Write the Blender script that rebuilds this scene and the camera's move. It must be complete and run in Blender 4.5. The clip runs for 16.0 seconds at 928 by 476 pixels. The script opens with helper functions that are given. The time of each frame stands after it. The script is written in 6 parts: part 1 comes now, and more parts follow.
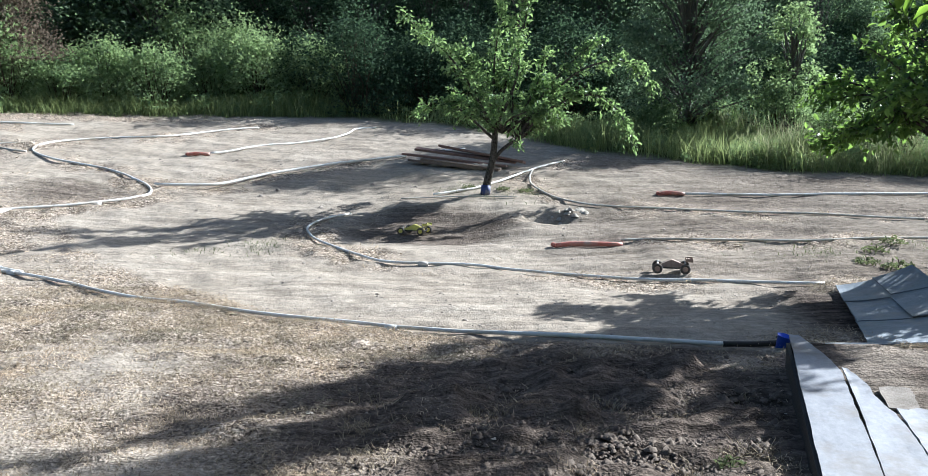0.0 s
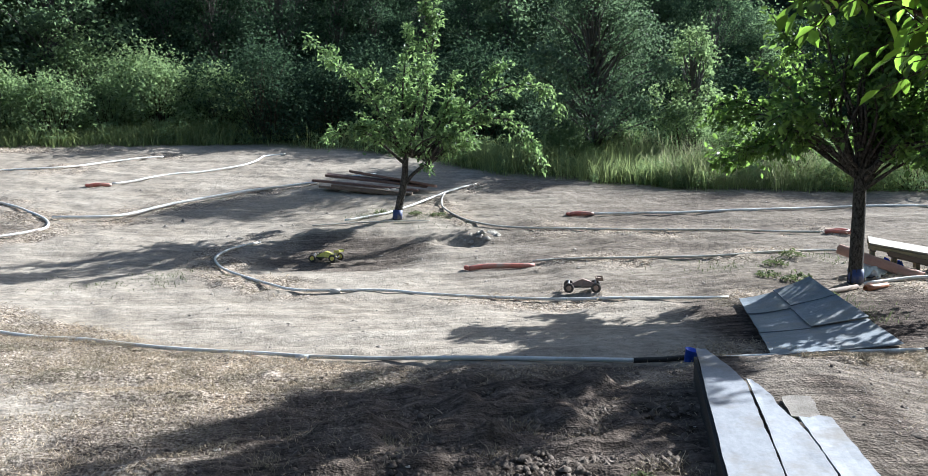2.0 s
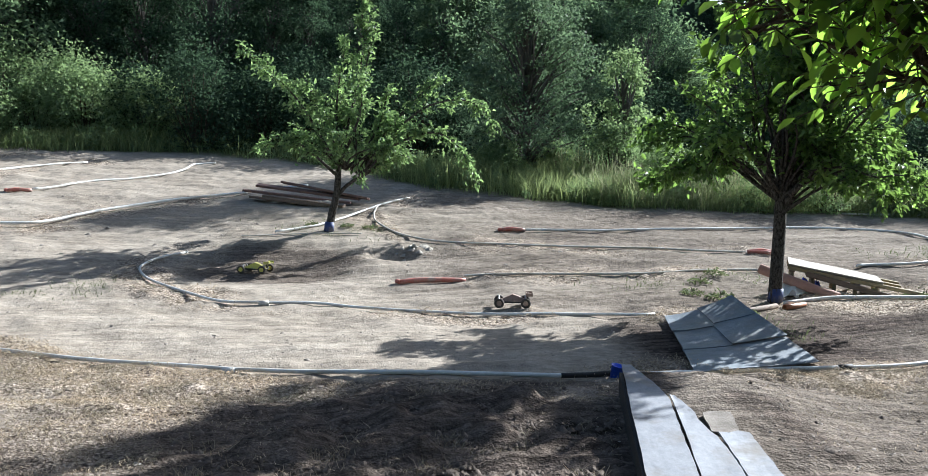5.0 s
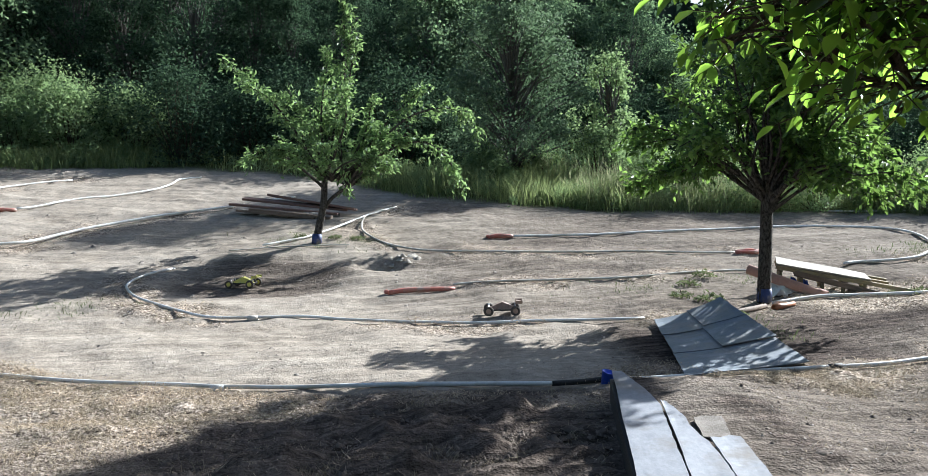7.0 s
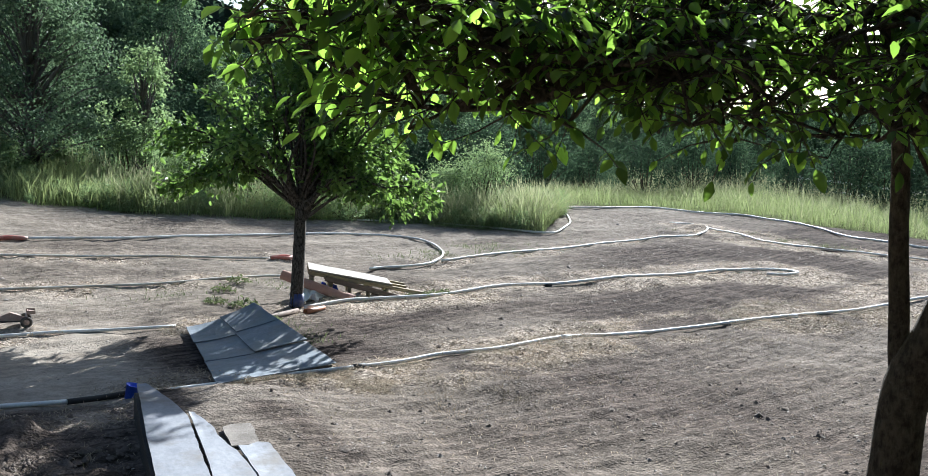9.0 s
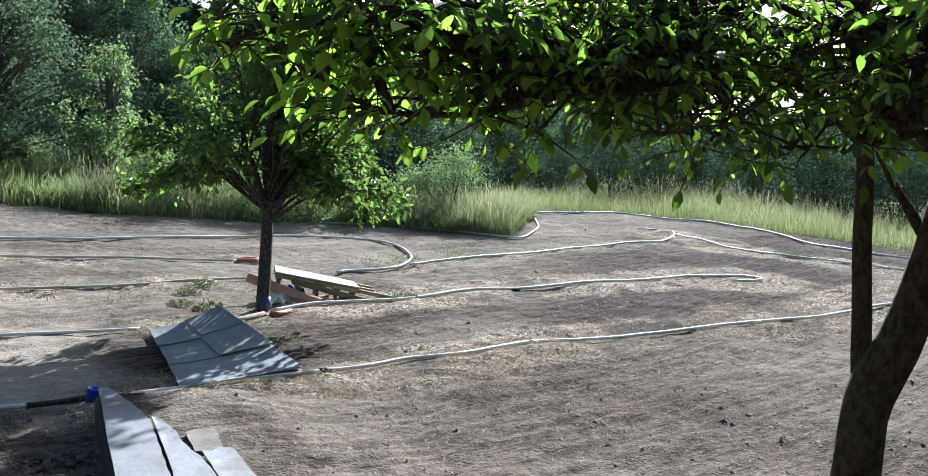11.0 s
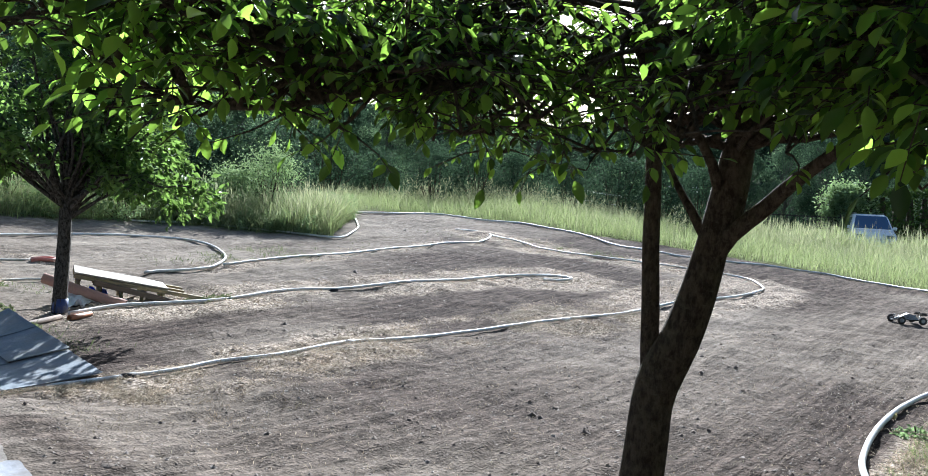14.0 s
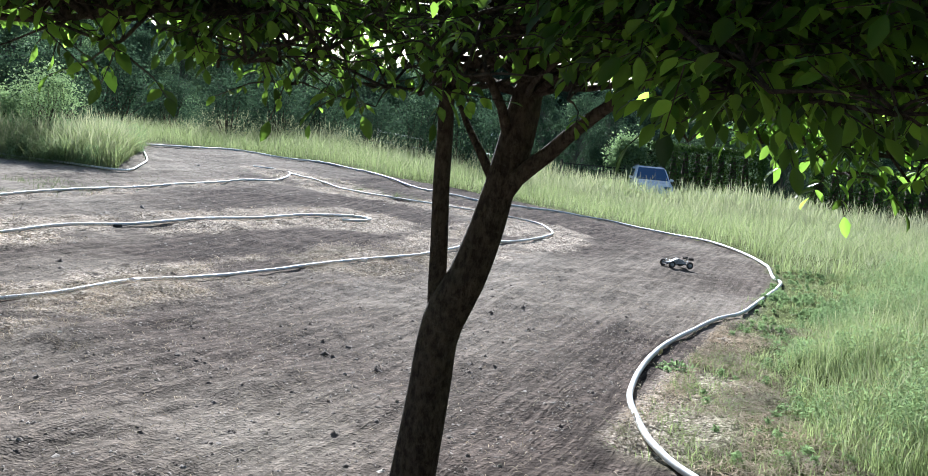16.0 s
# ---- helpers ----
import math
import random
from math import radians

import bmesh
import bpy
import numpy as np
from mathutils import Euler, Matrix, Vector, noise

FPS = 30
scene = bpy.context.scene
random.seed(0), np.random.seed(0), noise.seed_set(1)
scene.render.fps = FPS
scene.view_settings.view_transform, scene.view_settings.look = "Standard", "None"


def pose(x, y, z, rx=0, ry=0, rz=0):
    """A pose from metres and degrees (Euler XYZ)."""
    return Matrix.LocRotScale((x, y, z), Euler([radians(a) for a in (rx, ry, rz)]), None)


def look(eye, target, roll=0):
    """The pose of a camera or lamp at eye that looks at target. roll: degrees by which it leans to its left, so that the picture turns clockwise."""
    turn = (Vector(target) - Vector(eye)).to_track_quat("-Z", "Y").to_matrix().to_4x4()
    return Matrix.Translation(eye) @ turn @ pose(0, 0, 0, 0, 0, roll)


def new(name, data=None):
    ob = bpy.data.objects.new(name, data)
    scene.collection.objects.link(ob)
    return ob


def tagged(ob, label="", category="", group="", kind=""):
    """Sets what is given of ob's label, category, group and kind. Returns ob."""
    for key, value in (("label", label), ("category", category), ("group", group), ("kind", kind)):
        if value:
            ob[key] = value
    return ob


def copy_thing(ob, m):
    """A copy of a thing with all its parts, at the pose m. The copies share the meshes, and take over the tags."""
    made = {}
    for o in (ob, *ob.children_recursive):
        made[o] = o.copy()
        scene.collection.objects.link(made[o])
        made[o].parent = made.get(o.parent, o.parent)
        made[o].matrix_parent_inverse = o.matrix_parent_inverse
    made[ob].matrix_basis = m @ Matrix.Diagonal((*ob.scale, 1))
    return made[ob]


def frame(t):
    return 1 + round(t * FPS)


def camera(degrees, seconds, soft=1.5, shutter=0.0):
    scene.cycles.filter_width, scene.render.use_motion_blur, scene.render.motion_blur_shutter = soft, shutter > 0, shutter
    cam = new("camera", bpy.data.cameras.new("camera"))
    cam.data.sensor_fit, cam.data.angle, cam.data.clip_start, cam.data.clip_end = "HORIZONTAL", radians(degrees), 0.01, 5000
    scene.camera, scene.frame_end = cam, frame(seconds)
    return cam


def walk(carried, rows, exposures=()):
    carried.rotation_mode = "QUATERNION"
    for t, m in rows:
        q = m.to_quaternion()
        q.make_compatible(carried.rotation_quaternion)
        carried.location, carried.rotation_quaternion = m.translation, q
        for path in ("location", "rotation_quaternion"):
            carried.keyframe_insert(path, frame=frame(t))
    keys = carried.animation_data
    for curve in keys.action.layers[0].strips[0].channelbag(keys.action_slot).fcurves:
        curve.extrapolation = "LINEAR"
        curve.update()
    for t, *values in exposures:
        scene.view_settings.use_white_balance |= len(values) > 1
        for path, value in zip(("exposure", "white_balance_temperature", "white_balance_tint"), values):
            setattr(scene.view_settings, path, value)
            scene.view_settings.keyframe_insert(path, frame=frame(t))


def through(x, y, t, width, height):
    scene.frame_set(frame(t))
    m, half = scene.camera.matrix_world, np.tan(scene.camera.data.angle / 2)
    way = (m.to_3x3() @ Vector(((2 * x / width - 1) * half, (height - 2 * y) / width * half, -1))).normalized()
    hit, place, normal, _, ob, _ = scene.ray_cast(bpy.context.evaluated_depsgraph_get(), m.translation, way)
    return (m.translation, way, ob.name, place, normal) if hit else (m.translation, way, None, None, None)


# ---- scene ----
cam = camera(55.6, 16.0, soft=0.7)
PATH = [
    (0.0, pose(-0.106, -0.045, 1.706, 83.501, 0.001, -0.004)),
    (0.5, pose(-0.097, -0.066, 1.701, 83.936, 0.050, 8.289)),
    (1.0, pose(-0.116, -0.049, 1.701, 84.208, 0.306, 7.883)),
    (1.5, pose(-0.093, -0.030, 1.702, 84.652, 0.936, 1.720)),
    (2.0, pose(-0.065, -0.014, 1.704, 85.019, 1.094, -5.646)),
    (2.5, pose(-0.051, -0.024, 1.698, 85.591, 0.249, -13.560)),
    (3.0, pose(-0.032, -0.032, 1.696, 84.846, -0.956, -22.529)),
    (3.5, pose(-0.030, -0.032, 1.699, 85.147, -1.911, -25.004)),
    (4.0, pose(-0.041, -0.027, 1.700, 85.434, -2.081, -21.159)),
    (4.5, pose(-0.044, -0.020, 1.705, 85.443, -1.313, -16.108)),
    (5.0, pose(-0.060, -0.036, 1.709, 85.900, -0.326, -9.939)),
    (5.2, pose(-0.066, -0.037, 1.714, 85.967, -0.010, -7.032)),
    (7.3, pose(-0.009, -0.004, 1.742, 86.299, 1.939, -12.868)),
    (7.5, pose(0.008, 0.023, 1.744, 85.918, 1.591, -17.064)),
    (8.0, pose(0.019, 0.023, 1.747, 86.267, 0.682, -24.506)),
    (8.5, pose(0.041, 0.056, 1.731, 85.857, -0.415, -34.036)),
    (9.0, pose(0.052, 0.058, 1.735, 86.733, -1.620, -39.951)),
    (9.2, pose(0.046, 0.027, 1.751, 87.096, -2.283, -41.727)),
    (11.3, pose(0.060, 0.071, 1.741, 86.994, -2.273, -42.110)),
    (11.5, pose(0.063, 0.063, 1.736, 87.139, -2.233, -42.770)),
    (12.0, pose(0.069, 0.050, 1.738, 87.837, -2.439, -46.143)),
    (12.5, pose(0.074, 0.037, 1.736, 87.988, -2.314, -48.832)),
    (13.0, pose(0.085, 0.038, 1.739, 87.926, -2.483, -50.830)),
    (13.5, pose(0.091, 0.034, 1.737, 87.544, -2.902, -52.384)),
    (14.0, pose(0.088, 0.028, 1.734, 87.628, -3.170, -53.521)),
    (14.5, pose(0.098, 0.018, 1.733, 86.809, -3.359, -58.422)),
    (15.0, pose(0.121, 0.005, 1.732, 86.122, -4.314, -65.878)),
    (15.5, pose(0.134, 0.005, 1.727, 85.102, -4.899, -67.648)),
    (16.0, pose(0.125, 0.000, 1.723, 84.788, -5.500, -66.290)),
]
walk(cam, PATH, [(0.0, 1.53, 5790, 6), (1.2, 1.54, 5740, 6), (3.0, 1.43, 5860, 6), (9.0, 1.42, 5840, 6), (12.5, 1.45, 5740, 6), (15.0, 1.53, 5640, 7), (16.0, 1.53, 5640, 7)])

# ---- sky and sun ----
SUN_WAY = Vector((0.84, 0.54, 0.0)).normalized()
SUN_UP = radians(29)
world = bpy.data.worlds.new("sky")
scene.world = world
world.use_nodes = True
wn = world.node_tree.nodes
sky = wn.new("ShaderNodeTexSky")
sky.sky_type, sky.sun_disc = "NISHITA", False
sky.sun_elevation, sky.sun_rotation = SUN_UP, math.atan2(SUN_WAY.x, SUN_WAY.y)
sky.dust_density = 2.0
wn["Background"].inputs["Strength"].default_value = 0.051
world.node_tree.links.new(sky.outputs[0], wn["Background"].inputs["Color"])
sun = new("sun", bpy.data.lights.new("sun", "SUN"))
sun.data.energy, sun.data.angle, sun.data.color = 5.0, radians(0.5), (1.0, 0.975, 0.94)
to_sun = SUN_WAY * math.cos(SUN_UP) + Vector((0, 0, math.sin(SUN_UP)))
sun.matrix_world = look(to_sun * 60, (0, 0, 0))

rng = np.random.default_rng(7)


# ---- the lie of the land ----
def ease(a, b, x):
    t = np.clip((x - a) / (b - a), 0, 1)
    return t * t * (3 - 2 * t)


def ground_z(x, y):
    """Height of the ground: level near the stand, a bank rising behind the track, steeper to the left."""
    x, y = np.asarray(x, float), np.asarray(y, float)
    r = np.hypot(x, y)
    th = np.degrees(np.arctan2(-x, np.abs(y) + 1e-9))
    k = ease(-35, 2, th)
    slope = 0.06 + 0.027 * ease(-82, -58, th) + 0.113 * k
    s = (r - (10 + 2 * k)) / 1.2
    s = 1.2 * np.log1p(np.exp(np.minimum(s, 40)))
    along, off = 0.286 * (x - 1.45) + 0.958 * (y - 3.4), 0.958 * (x - 1.45) - 0.286 * (y - 3.4)
    bank = (0.05 + 0.055 * np.clip(along, 0, 3.0)) * ease(-1.5, 0.2, along) * ease(3.25, 3.0, along) * ease(-0.02, 0.08, off) * ease(2.0, 0.5, off)
    cap = 6 + 19 * ease(-80, -52, th)
    return slope * cap * np.tanh(s / cap) + bank


def value_noise(x, y, cell, seed):
    """Smooth noise of -1 to 1 over the plan."""
    u, v = x / cell, y / cell
    i, j = np.floor(u).astype(np.int64), np.floor(v).astype(np.int64)
    f, g = u - i, v - j
    f, g = f * f * (3 - 2 * f), g * g * (3 - 2 * g)

    def h(a, b):
        n = (a * 374761393 + b * 668265263 + seed * 974711) & 0x7FFFFFFF
        n = ((n ^ (n >> 13)) * 1274126177) & 0x7FFFFFFF
        return ((n ^ (n >> 16)) % 65536) / 32768.0 - 1

    return (h(i, j) * (1 - f) + h(i + 1, j) * f) * (1 - g) + (h(i, j + 1) * (1 - f) + h(i + 1, j + 1) * f) * g


def relief(x, y):
    """Hollows, lumps and wheel ruts of the bare earth."""
    near = ease(0, 1, (40 - np.hypot(x, y)) / 16)
    bumps = 0.035 * value_noise(x, y, 0.9, 11) + 0.016 * value_noise(x, y, 0.28, 12) + 0.011 * value_noise(x, y, 0.11, 13)
    rut = 0.018 * value_noise(0.14 * x + 0.03 * y, y + 0.1 * x, 0.22, 17)
    bend = np.clip(x, 3.0, 8.2)
    sweep = y - (0.14 * 0.5 * (bend - 5.7) ** 2 * 0.5 + 0.09 * np.maximum(0, x - 8.2))
    rake = 0.02 * value_noise(0.1 * x, sweep, 0.13, 61) * (0.55 + 0.45 * value_noise(x, y, 1.3, 62)) * ease(2.6, 3.8, x) * (1 - ease(5.2, 6.1, y))
    rut = rut * (1 - 0.5 * ease(2.6, 3.8, x)) + rake
    along, off = 0.286 * (x - 1.45) + 0.958 * (y - 3.4), 0.958 * (x - 1.45) - 0.286 * (y - 3.4)
    calm = 1 - 0.85 * ease(-1.5, -1.0, along) * (1 - ease(3.1, 3.4, along)) * ease(-0.1, 0.0, off) * (1 - ease(0.6, 1.1, off))
    hollow = 0.12 * np.exp(-((((x + 0.75) / 1.25) ** 2 + ((y - 13.35) / 0.95) ** 2) ** 2))
    hollow = hollow + 0.22 * np.exp(-((((x - 1.2) / 0.34) ** 2 + ((y - 13.9) / 0.3) ** 2) ** 2)) - 0.1 * np.exp(-(((x - 1.55) / 0.3) ** 2 + ((y - 14.05) / 0.22) ** 2))
    return (bumps + rut) * near * calm - hollow


def surface_z(x, y):
    x, y = np.asarray(x, float), np.asarray(y, float)
    return ground_z(x, y) + relief(x, y)


def gz(x, y):
    return float(surface_z(x, y))


# ---- mesh helpers ----
def mesh_of(name, verts, faces, smooth=False):
    me = bpy.data.meshes.new(name)
    verts = np.asarray(verts, np.float32)
    if isinstance(faces, np.ndarray):
        n, k = faces.shape
        me.vertices.add(len(verts))
        me.vertices.foreach_set("co", verts.ravel())
        me.loops.add(n * k)
        me.loops.foreach_set("vertex_index", faces.astype(np.int32).ravel())
        me.polygons.add(n)
        me.polygons.foreach_set("loop_start", np.arange(0, n * k, k, dtype=np.int32))
        me.update(calc_edges=True)
    else:
        me.from_pydata(verts.tolist(), [], faces)
    if smooth:
        me.polygons.foreach_set("use_smooth", np.ones(len(me.polygons), bool))
    return me


def part(name, data, material, parent=None, label=""):
    """One mesh object, from a mesh or a bmesh, under a thing or a part."""
    if isinstance(data, bmesh.types.BMesh):
        me = bpy.data.meshes.new(name)
        data.to_mesh(me)
        data.free()
        data = me
    if material and not data.materials:
        data.materials.append(material)
    ob = new(name, data)
    if parent:
        ob.parent = parent
    if label:
        ob["label"] = label
    return ob


def thing(name, m, label, category, group="", kind=""):
    ob = new(name)
    ob.empty_display_size = 0.1
    ob.matrix_basis = m
    return tagged(ob, label, category, group, kind)


def spline(points, step):
    """Points at even steps along a smooth line through the given ones (n x 3)."""
    p = np.asarray(points, float)
    p = np.vstack([2 * p[0] - p[1], p, 2 * p[-1] - p[-2]])
    out = []
    for a, b, c, d in zip(p[:-3], p[1:-2], p[2:-1], p[3:]):
        n = max(2, int(np.linalg.norm(c - b) / step))
        t = np.arange(n)[:, None] / n
        out.append(0.5 * (2 * b + (c - a) * t + (2 * a - 5 * b + 4 * c - d) * t**2 + (3 * b - a - 3 * c + d) * t**3))
    out.append(p[-2][None])
    return np.vstack(out)


def tube(path, radii, sides=8):
    """Vertices and quads of a tube along a path; ends closed by points."""
    path = np.asarray(path, float)
    n = len(path)
    radii = np.broadcast_to(np.asarray(radii, float), (n,))
    d = np.gradient(path, axis=0)
    d /= np.linalg.norm(d, axis=1)[:, None] + 1e-9
    ref = np.array([0.0, 0, 1]) if abs(d[:, 2]).mean() < 0.8 else np.array([1.0, 0, 0])
    u = np.cross(d, ref)
    u /= np.linalg.norm(u, axis=1)[:, None] + 1e-9
    v = np.cross(d, u)
    a = np.arange(sides) * 2 * np.pi / sides
    ring = path[:, None] + radii[:, None, None] * (np.cos(a)[None, :, None] * u[:, None] + np.sin(a)[None, :, None] * v[:, None])
    verts = np.vstack([ring.reshape(-1, 3), path[:1], path[-1:]])
    i, j = np.meshgrid(np.arange(n - 1), np.arange(sides), indexing="ij")
    k = (j + 1) % sides
    quads = np.stack([i * sides + j, i * sides + k, (i + 1) * sides + k, (i + 1) * sides + j], -1).reshape(-1, 4)
    jj = np.arange(sides)
    kk = (jj + 1) % sides
    cap0 = np.stack([jj * 0 + n * sides, kk, jj, jj], -1)[:, :3]
    cap1 = np.stack([jj * 0 + n * sides + 1, (n - 1) * sides + jj, (n - 1) * sides + kk], -1)
    return verts, quads, np.vstack([cap0, cap1])


def tubes_mesh(name, runs, sides=8):
    """One mesh of several tubes: runs of (path, radii)."""
    vs, fs, at = [], [], 0
    for path, radii in runs:
        v, q, c = tube(path, radii, sides)
        vs.append(v)
        fs += (q + at).tolist() + (c + at).tolist()
        at += len(v)
    return mesh_of(name, np.vstack(vs), fs, smooth=True)


def box_bm(sx, sy, sz, m=None, bevel=0.0):
    """A bevelled block, resting on its origin's plane."""
    bm = bmesh.new()
    bmesh.ops.create_cube(bm, size=1, matrix=pose(0, 0, sz / 2) @ Matrix.Diagonal((sx, sy, sz, 1)))
    if bevel:
        bmesh.ops.bevel(bm, geom=bm.edges[:], offset=bevel, segments=1, affect="EDGES")
    if m is not None:
        bm.transform(m)
    return bm


def cyl_bm(r, h, m=None, sides=20, r2=None, bevel=0.0):
    bm = bmesh.new()
    bmesh.ops.create_cone(bm, cap_ends=True, segments=sides, radius1=r, radius2=r if r2 is None else r2, depth=h, matrix=pose(0, 0, h / 2))
    if bevel:
        bmesh.ops.bevel(bm, geom=[e for e in bm.edges if e.calc_face_angle(0) > 0.6], offset=bevel, segments=2, affect="EDGES")
    if m is not None:
        bm.transform(m)
    for f in bm.faces:
        f.smooth = len(f.verts) == 4
    return bm


def random_turns(n, gen, hang=0.0, spread=1.0):
    """n random frames (along, across, normal); hang pulls the along axis down, spread tilts the faces off level."""
    along = gen.normal(size=(n, 3))
    along[:, 2] = along[:, 2] * 0.6 - hang
    along /= np.linalg.norm(along, axis=1)[:, None]
    up = gen.normal(size=(n, 3)) * spread + np.array([0, 0, 1.0])
    across = np.cross(up, along)
    across /= np.linalg.norm(across, axis=1)[:, None] + 1e-9
    return along, across, np.cross(along, across)


def leaves_mesh(name, at, size, gen, hang=0.3, wide=0.55, spread=0.8, fold=0.18):
    """Single leaves, each folded along its midrib: four triangles."""
    n = len(at)
    a, c, nn = random_turns(n, gen, hang, spread)
    s = size * gen.uniform(0.6, 1.25, n)[:, None]
    w = s * wide * 0.5
    base = at
    mid = at + a * s * 0.5 - nn * s * 0.06
    tip = at + a * s - nn * s * 0.14
    left = at + a * s * 0.45 + c * w + nn * s * fold
    right = at + a * s * 0.45 - c * w + nn * s * fold
    v = np.stack([base, left, tip, right, mid], 1).reshape(-1, 3)
    o = np.arange(n)[:, None] * 5
    f = np.stack([o + [0, 4, 1], o + [1, 4, 2], o + [4, 3, 2], o + [0, 3, 4]], 1).reshape(-1, 3)
    return mesh_of(name, v, f)


# ---- materials ----
def material(name, rough=0.8, metal=0.0):
    m = bpy.data.materials.new(name)
    m.use_nodes = True
    b = m.node_tree.nodes["Principled BSDF"]
    b.inputs["Roughness"].default_value, b.inputs["Metallic"].default_value = rough, metal
    return m, m.node_tree, b


def add(tree, kind, **values):
    n = tree.nodes.new("ShaderNode" + kind)
    for k, v in values.items():
        n.inputs[k].default_value = v
    return n


def ramp_of(tree, fac, stops):
    r = tree.nodes.new("ShaderNodeValToRGB")
    while len(r.color_ramp.elements) < len(stops):
        r.color_ramp.elements.new(0.5)
    for e, (p, c) in zip(r.color_ramp.elements, stops):
        e.position, e.color = p, (*c, 1)
    tree.links.new(fac, r.inputs["Fac"])
    return r.outputs["Color"]


def mixed(tree, fac, a, b, how="MIX"):
    m = tree.nodes.new("ShaderNodeMix")
    m.data_type, m.blend_type = "RGBA", how
    for sock, val in ((m.inputs["Factor"], fac), (m.inputs[6], a), (m.inputs[7], b)):
        if isinstance(val, bpy.types.NodeSocket):
            tree.links.new(val, sock)
        else:
            sock.default_value = val if not isinstance(val, tuple) else (*val, 1)[:4]
    return m.outputs[2]


def noise_of(tree, scale, detail=5.0, rough=0.6, stretch=None, coords="Object"):
    n = add(tree, "TexNoise", Scale=scale, Detail=detail, Roughness=rough)
    tc = tree.nodes.new("ShaderNodeTexCoord")
    if stretch:
        mp = tree.nodes.new("ShaderNodeMapping")
        mp.inputs["Scale"].default_value = stretch[:3]
        if len(stretch) > 3:
            mp.inputs["Rotation"].default_value = (0, 0, radians(stretch[3]))
        tree.links.new(tc.outputs[coords], mp.inputs["Vector"])
        tree.links.new(mp.outputs[0], n.inputs["Vector"])
    else:
        tree.links.new(tc.outputs[coords], n.inputs["Vector"])
    return n.outputs["Fac"]


def bumped(tree, bsdf, height, strength, distance):
    b = add(tree, "Bump", Strength=strength, Distance=distance)
    tree.links.new(height, b.inputs["Height"])
    tree.links.new(b.outputs[0], bsdf.inputs["Normal"])


def grainy(name, low, high, scale, rough=0.85, bump=0.3, fine=8.0, metal=0.0, stretch=None, dirt=None):
    """A surface with two scales of variation between two colours, relief, and dirt in patches."""
    m, t, b = material(name, rough, metal)
    a = noise_of(t, scale, 6, 0.65, stretch)
    f = noise_of(t, scale * fine, 4, 0.7, stretch)
    col = mixed(t, 0.35, ramp_of(t, a, [(0.3, low), (0.7, high)]), ramp_of(t, f, [(0.3, low), (0.7, high)]))
    if dirt:
        d = ramp_of(t, noise_of(t, scale * 0.6, 5, 0.7), [(0.48, (0, 0, 0)), (0.68, (1, 1, 1))])
        sep = t.nodes.new("ShaderNodeRGBToBW")
        t.links.new(d, sep.inputs[0])
        col = mixed(t, sep.outputs[0], col, dirt)
    t.links.new(col, b.inputs["Base Color"])
    if bump:
        bumped(t, b, f, bump, 0.01)
    return m


def leaf_material(name, low, high, glow, through=0.45, rough=0.5, vary=0.0, patchy=1.3):
    """Leaves: each one its own shade, light coming through them."""
    m, t, b = material(name, rough)
    b.inputs["Specular IOR Level"].default_value = 0.14 if rough < 0.5 else 0.04
    geo = t.nodes.new("ShaderNodeNewGeometry")
    col = ramp_of(t, geo.outputs["Random Per Island"], [(0.0, low), (0.75, high), (1.0, tuple(0.6 * h + 0.4 * g for h, g in zip(high, glow)))])
    patch = ramp_of(t, noise_of(t, patchy, 3, 0.6), [(0.35, (0.5, 0.55, 0.5)), (0.65, (1.25, 1.2, 1.08))])
    col = mixed(t, 1.0, col, patch, "MULTIPLY")
    t.links.new(col, b.inputs["Base Color"])
    tr = t.nodes.new("ShaderNodeBsdfTranslucent")
    t.links.new(mixed(t, 0.7, col, glow), tr.inputs["Color"])
    mx = t.nodes.new("ShaderNodeMixShader")
    mx.inputs[0].default_value = through
    if vary:
        share = t.nodes.new("ShaderNodeMapRange")
        share.inputs["To Min"].default_value, share.inputs["To Max"].default_value = through - vary, through + vary
        t.links.new(geo.outputs["Random Per Island"], share.inputs["Value"])
        t.links.new(share.outputs[0], mx.inputs[0])
    t.links.new(b.outputs[0], mx.inputs[1])
    t.links.new(tr.outputs[0], mx.inputs[2])
    t.links.new(mx.outputs[0], t.nodes["Material Output"].inputs["Surface"])
    return m


def bark_material(name, dark, pale, lichen, bands=0.0):
    """Fine-cracked bark with lichen patches and, where bands is set, pale short cross marks."""
    m, t, b = material(name, 0.95)
    b.inputs["Specular IOR Level"].default_value = 0.15
    crack = noise_of(t, 42, 6, 0.7, (1, 1, 0.55))
    patch = noise_of(t, 5, 5, 0.7)
    col = ramp_of(t, crack, [(0.4, dark), (0.6, pale)])
    spot = t.nodes.new("ShaderNodeRGBToBW")
    t.links.new(ramp_of(t, patch, [(0.5, (0, 0, 0)), (0.75, (0.3, 0.3, 0.3))]), spot.inputs[0])
    col = mixed(t, spot.outputs[0], col, lichen)
    if bands:
        mark = t.nodes.new("ShaderNodeRGBToBW")
        t.links.new(ramp_of(t, noise_of(t, 24, 5, 0.7, (1.0, 1.0, 2.6)), [(0.58, (0, 0, 0)), (0.72, (bands, bands, bands))]), mark.inputs[0])
        col = mixed(t, mark.outputs[0], col, lichen)
    t.links.new(col, b.inputs["Base Color"])
    bumped(t, b, crack, 1.0, 0.03)
    return m


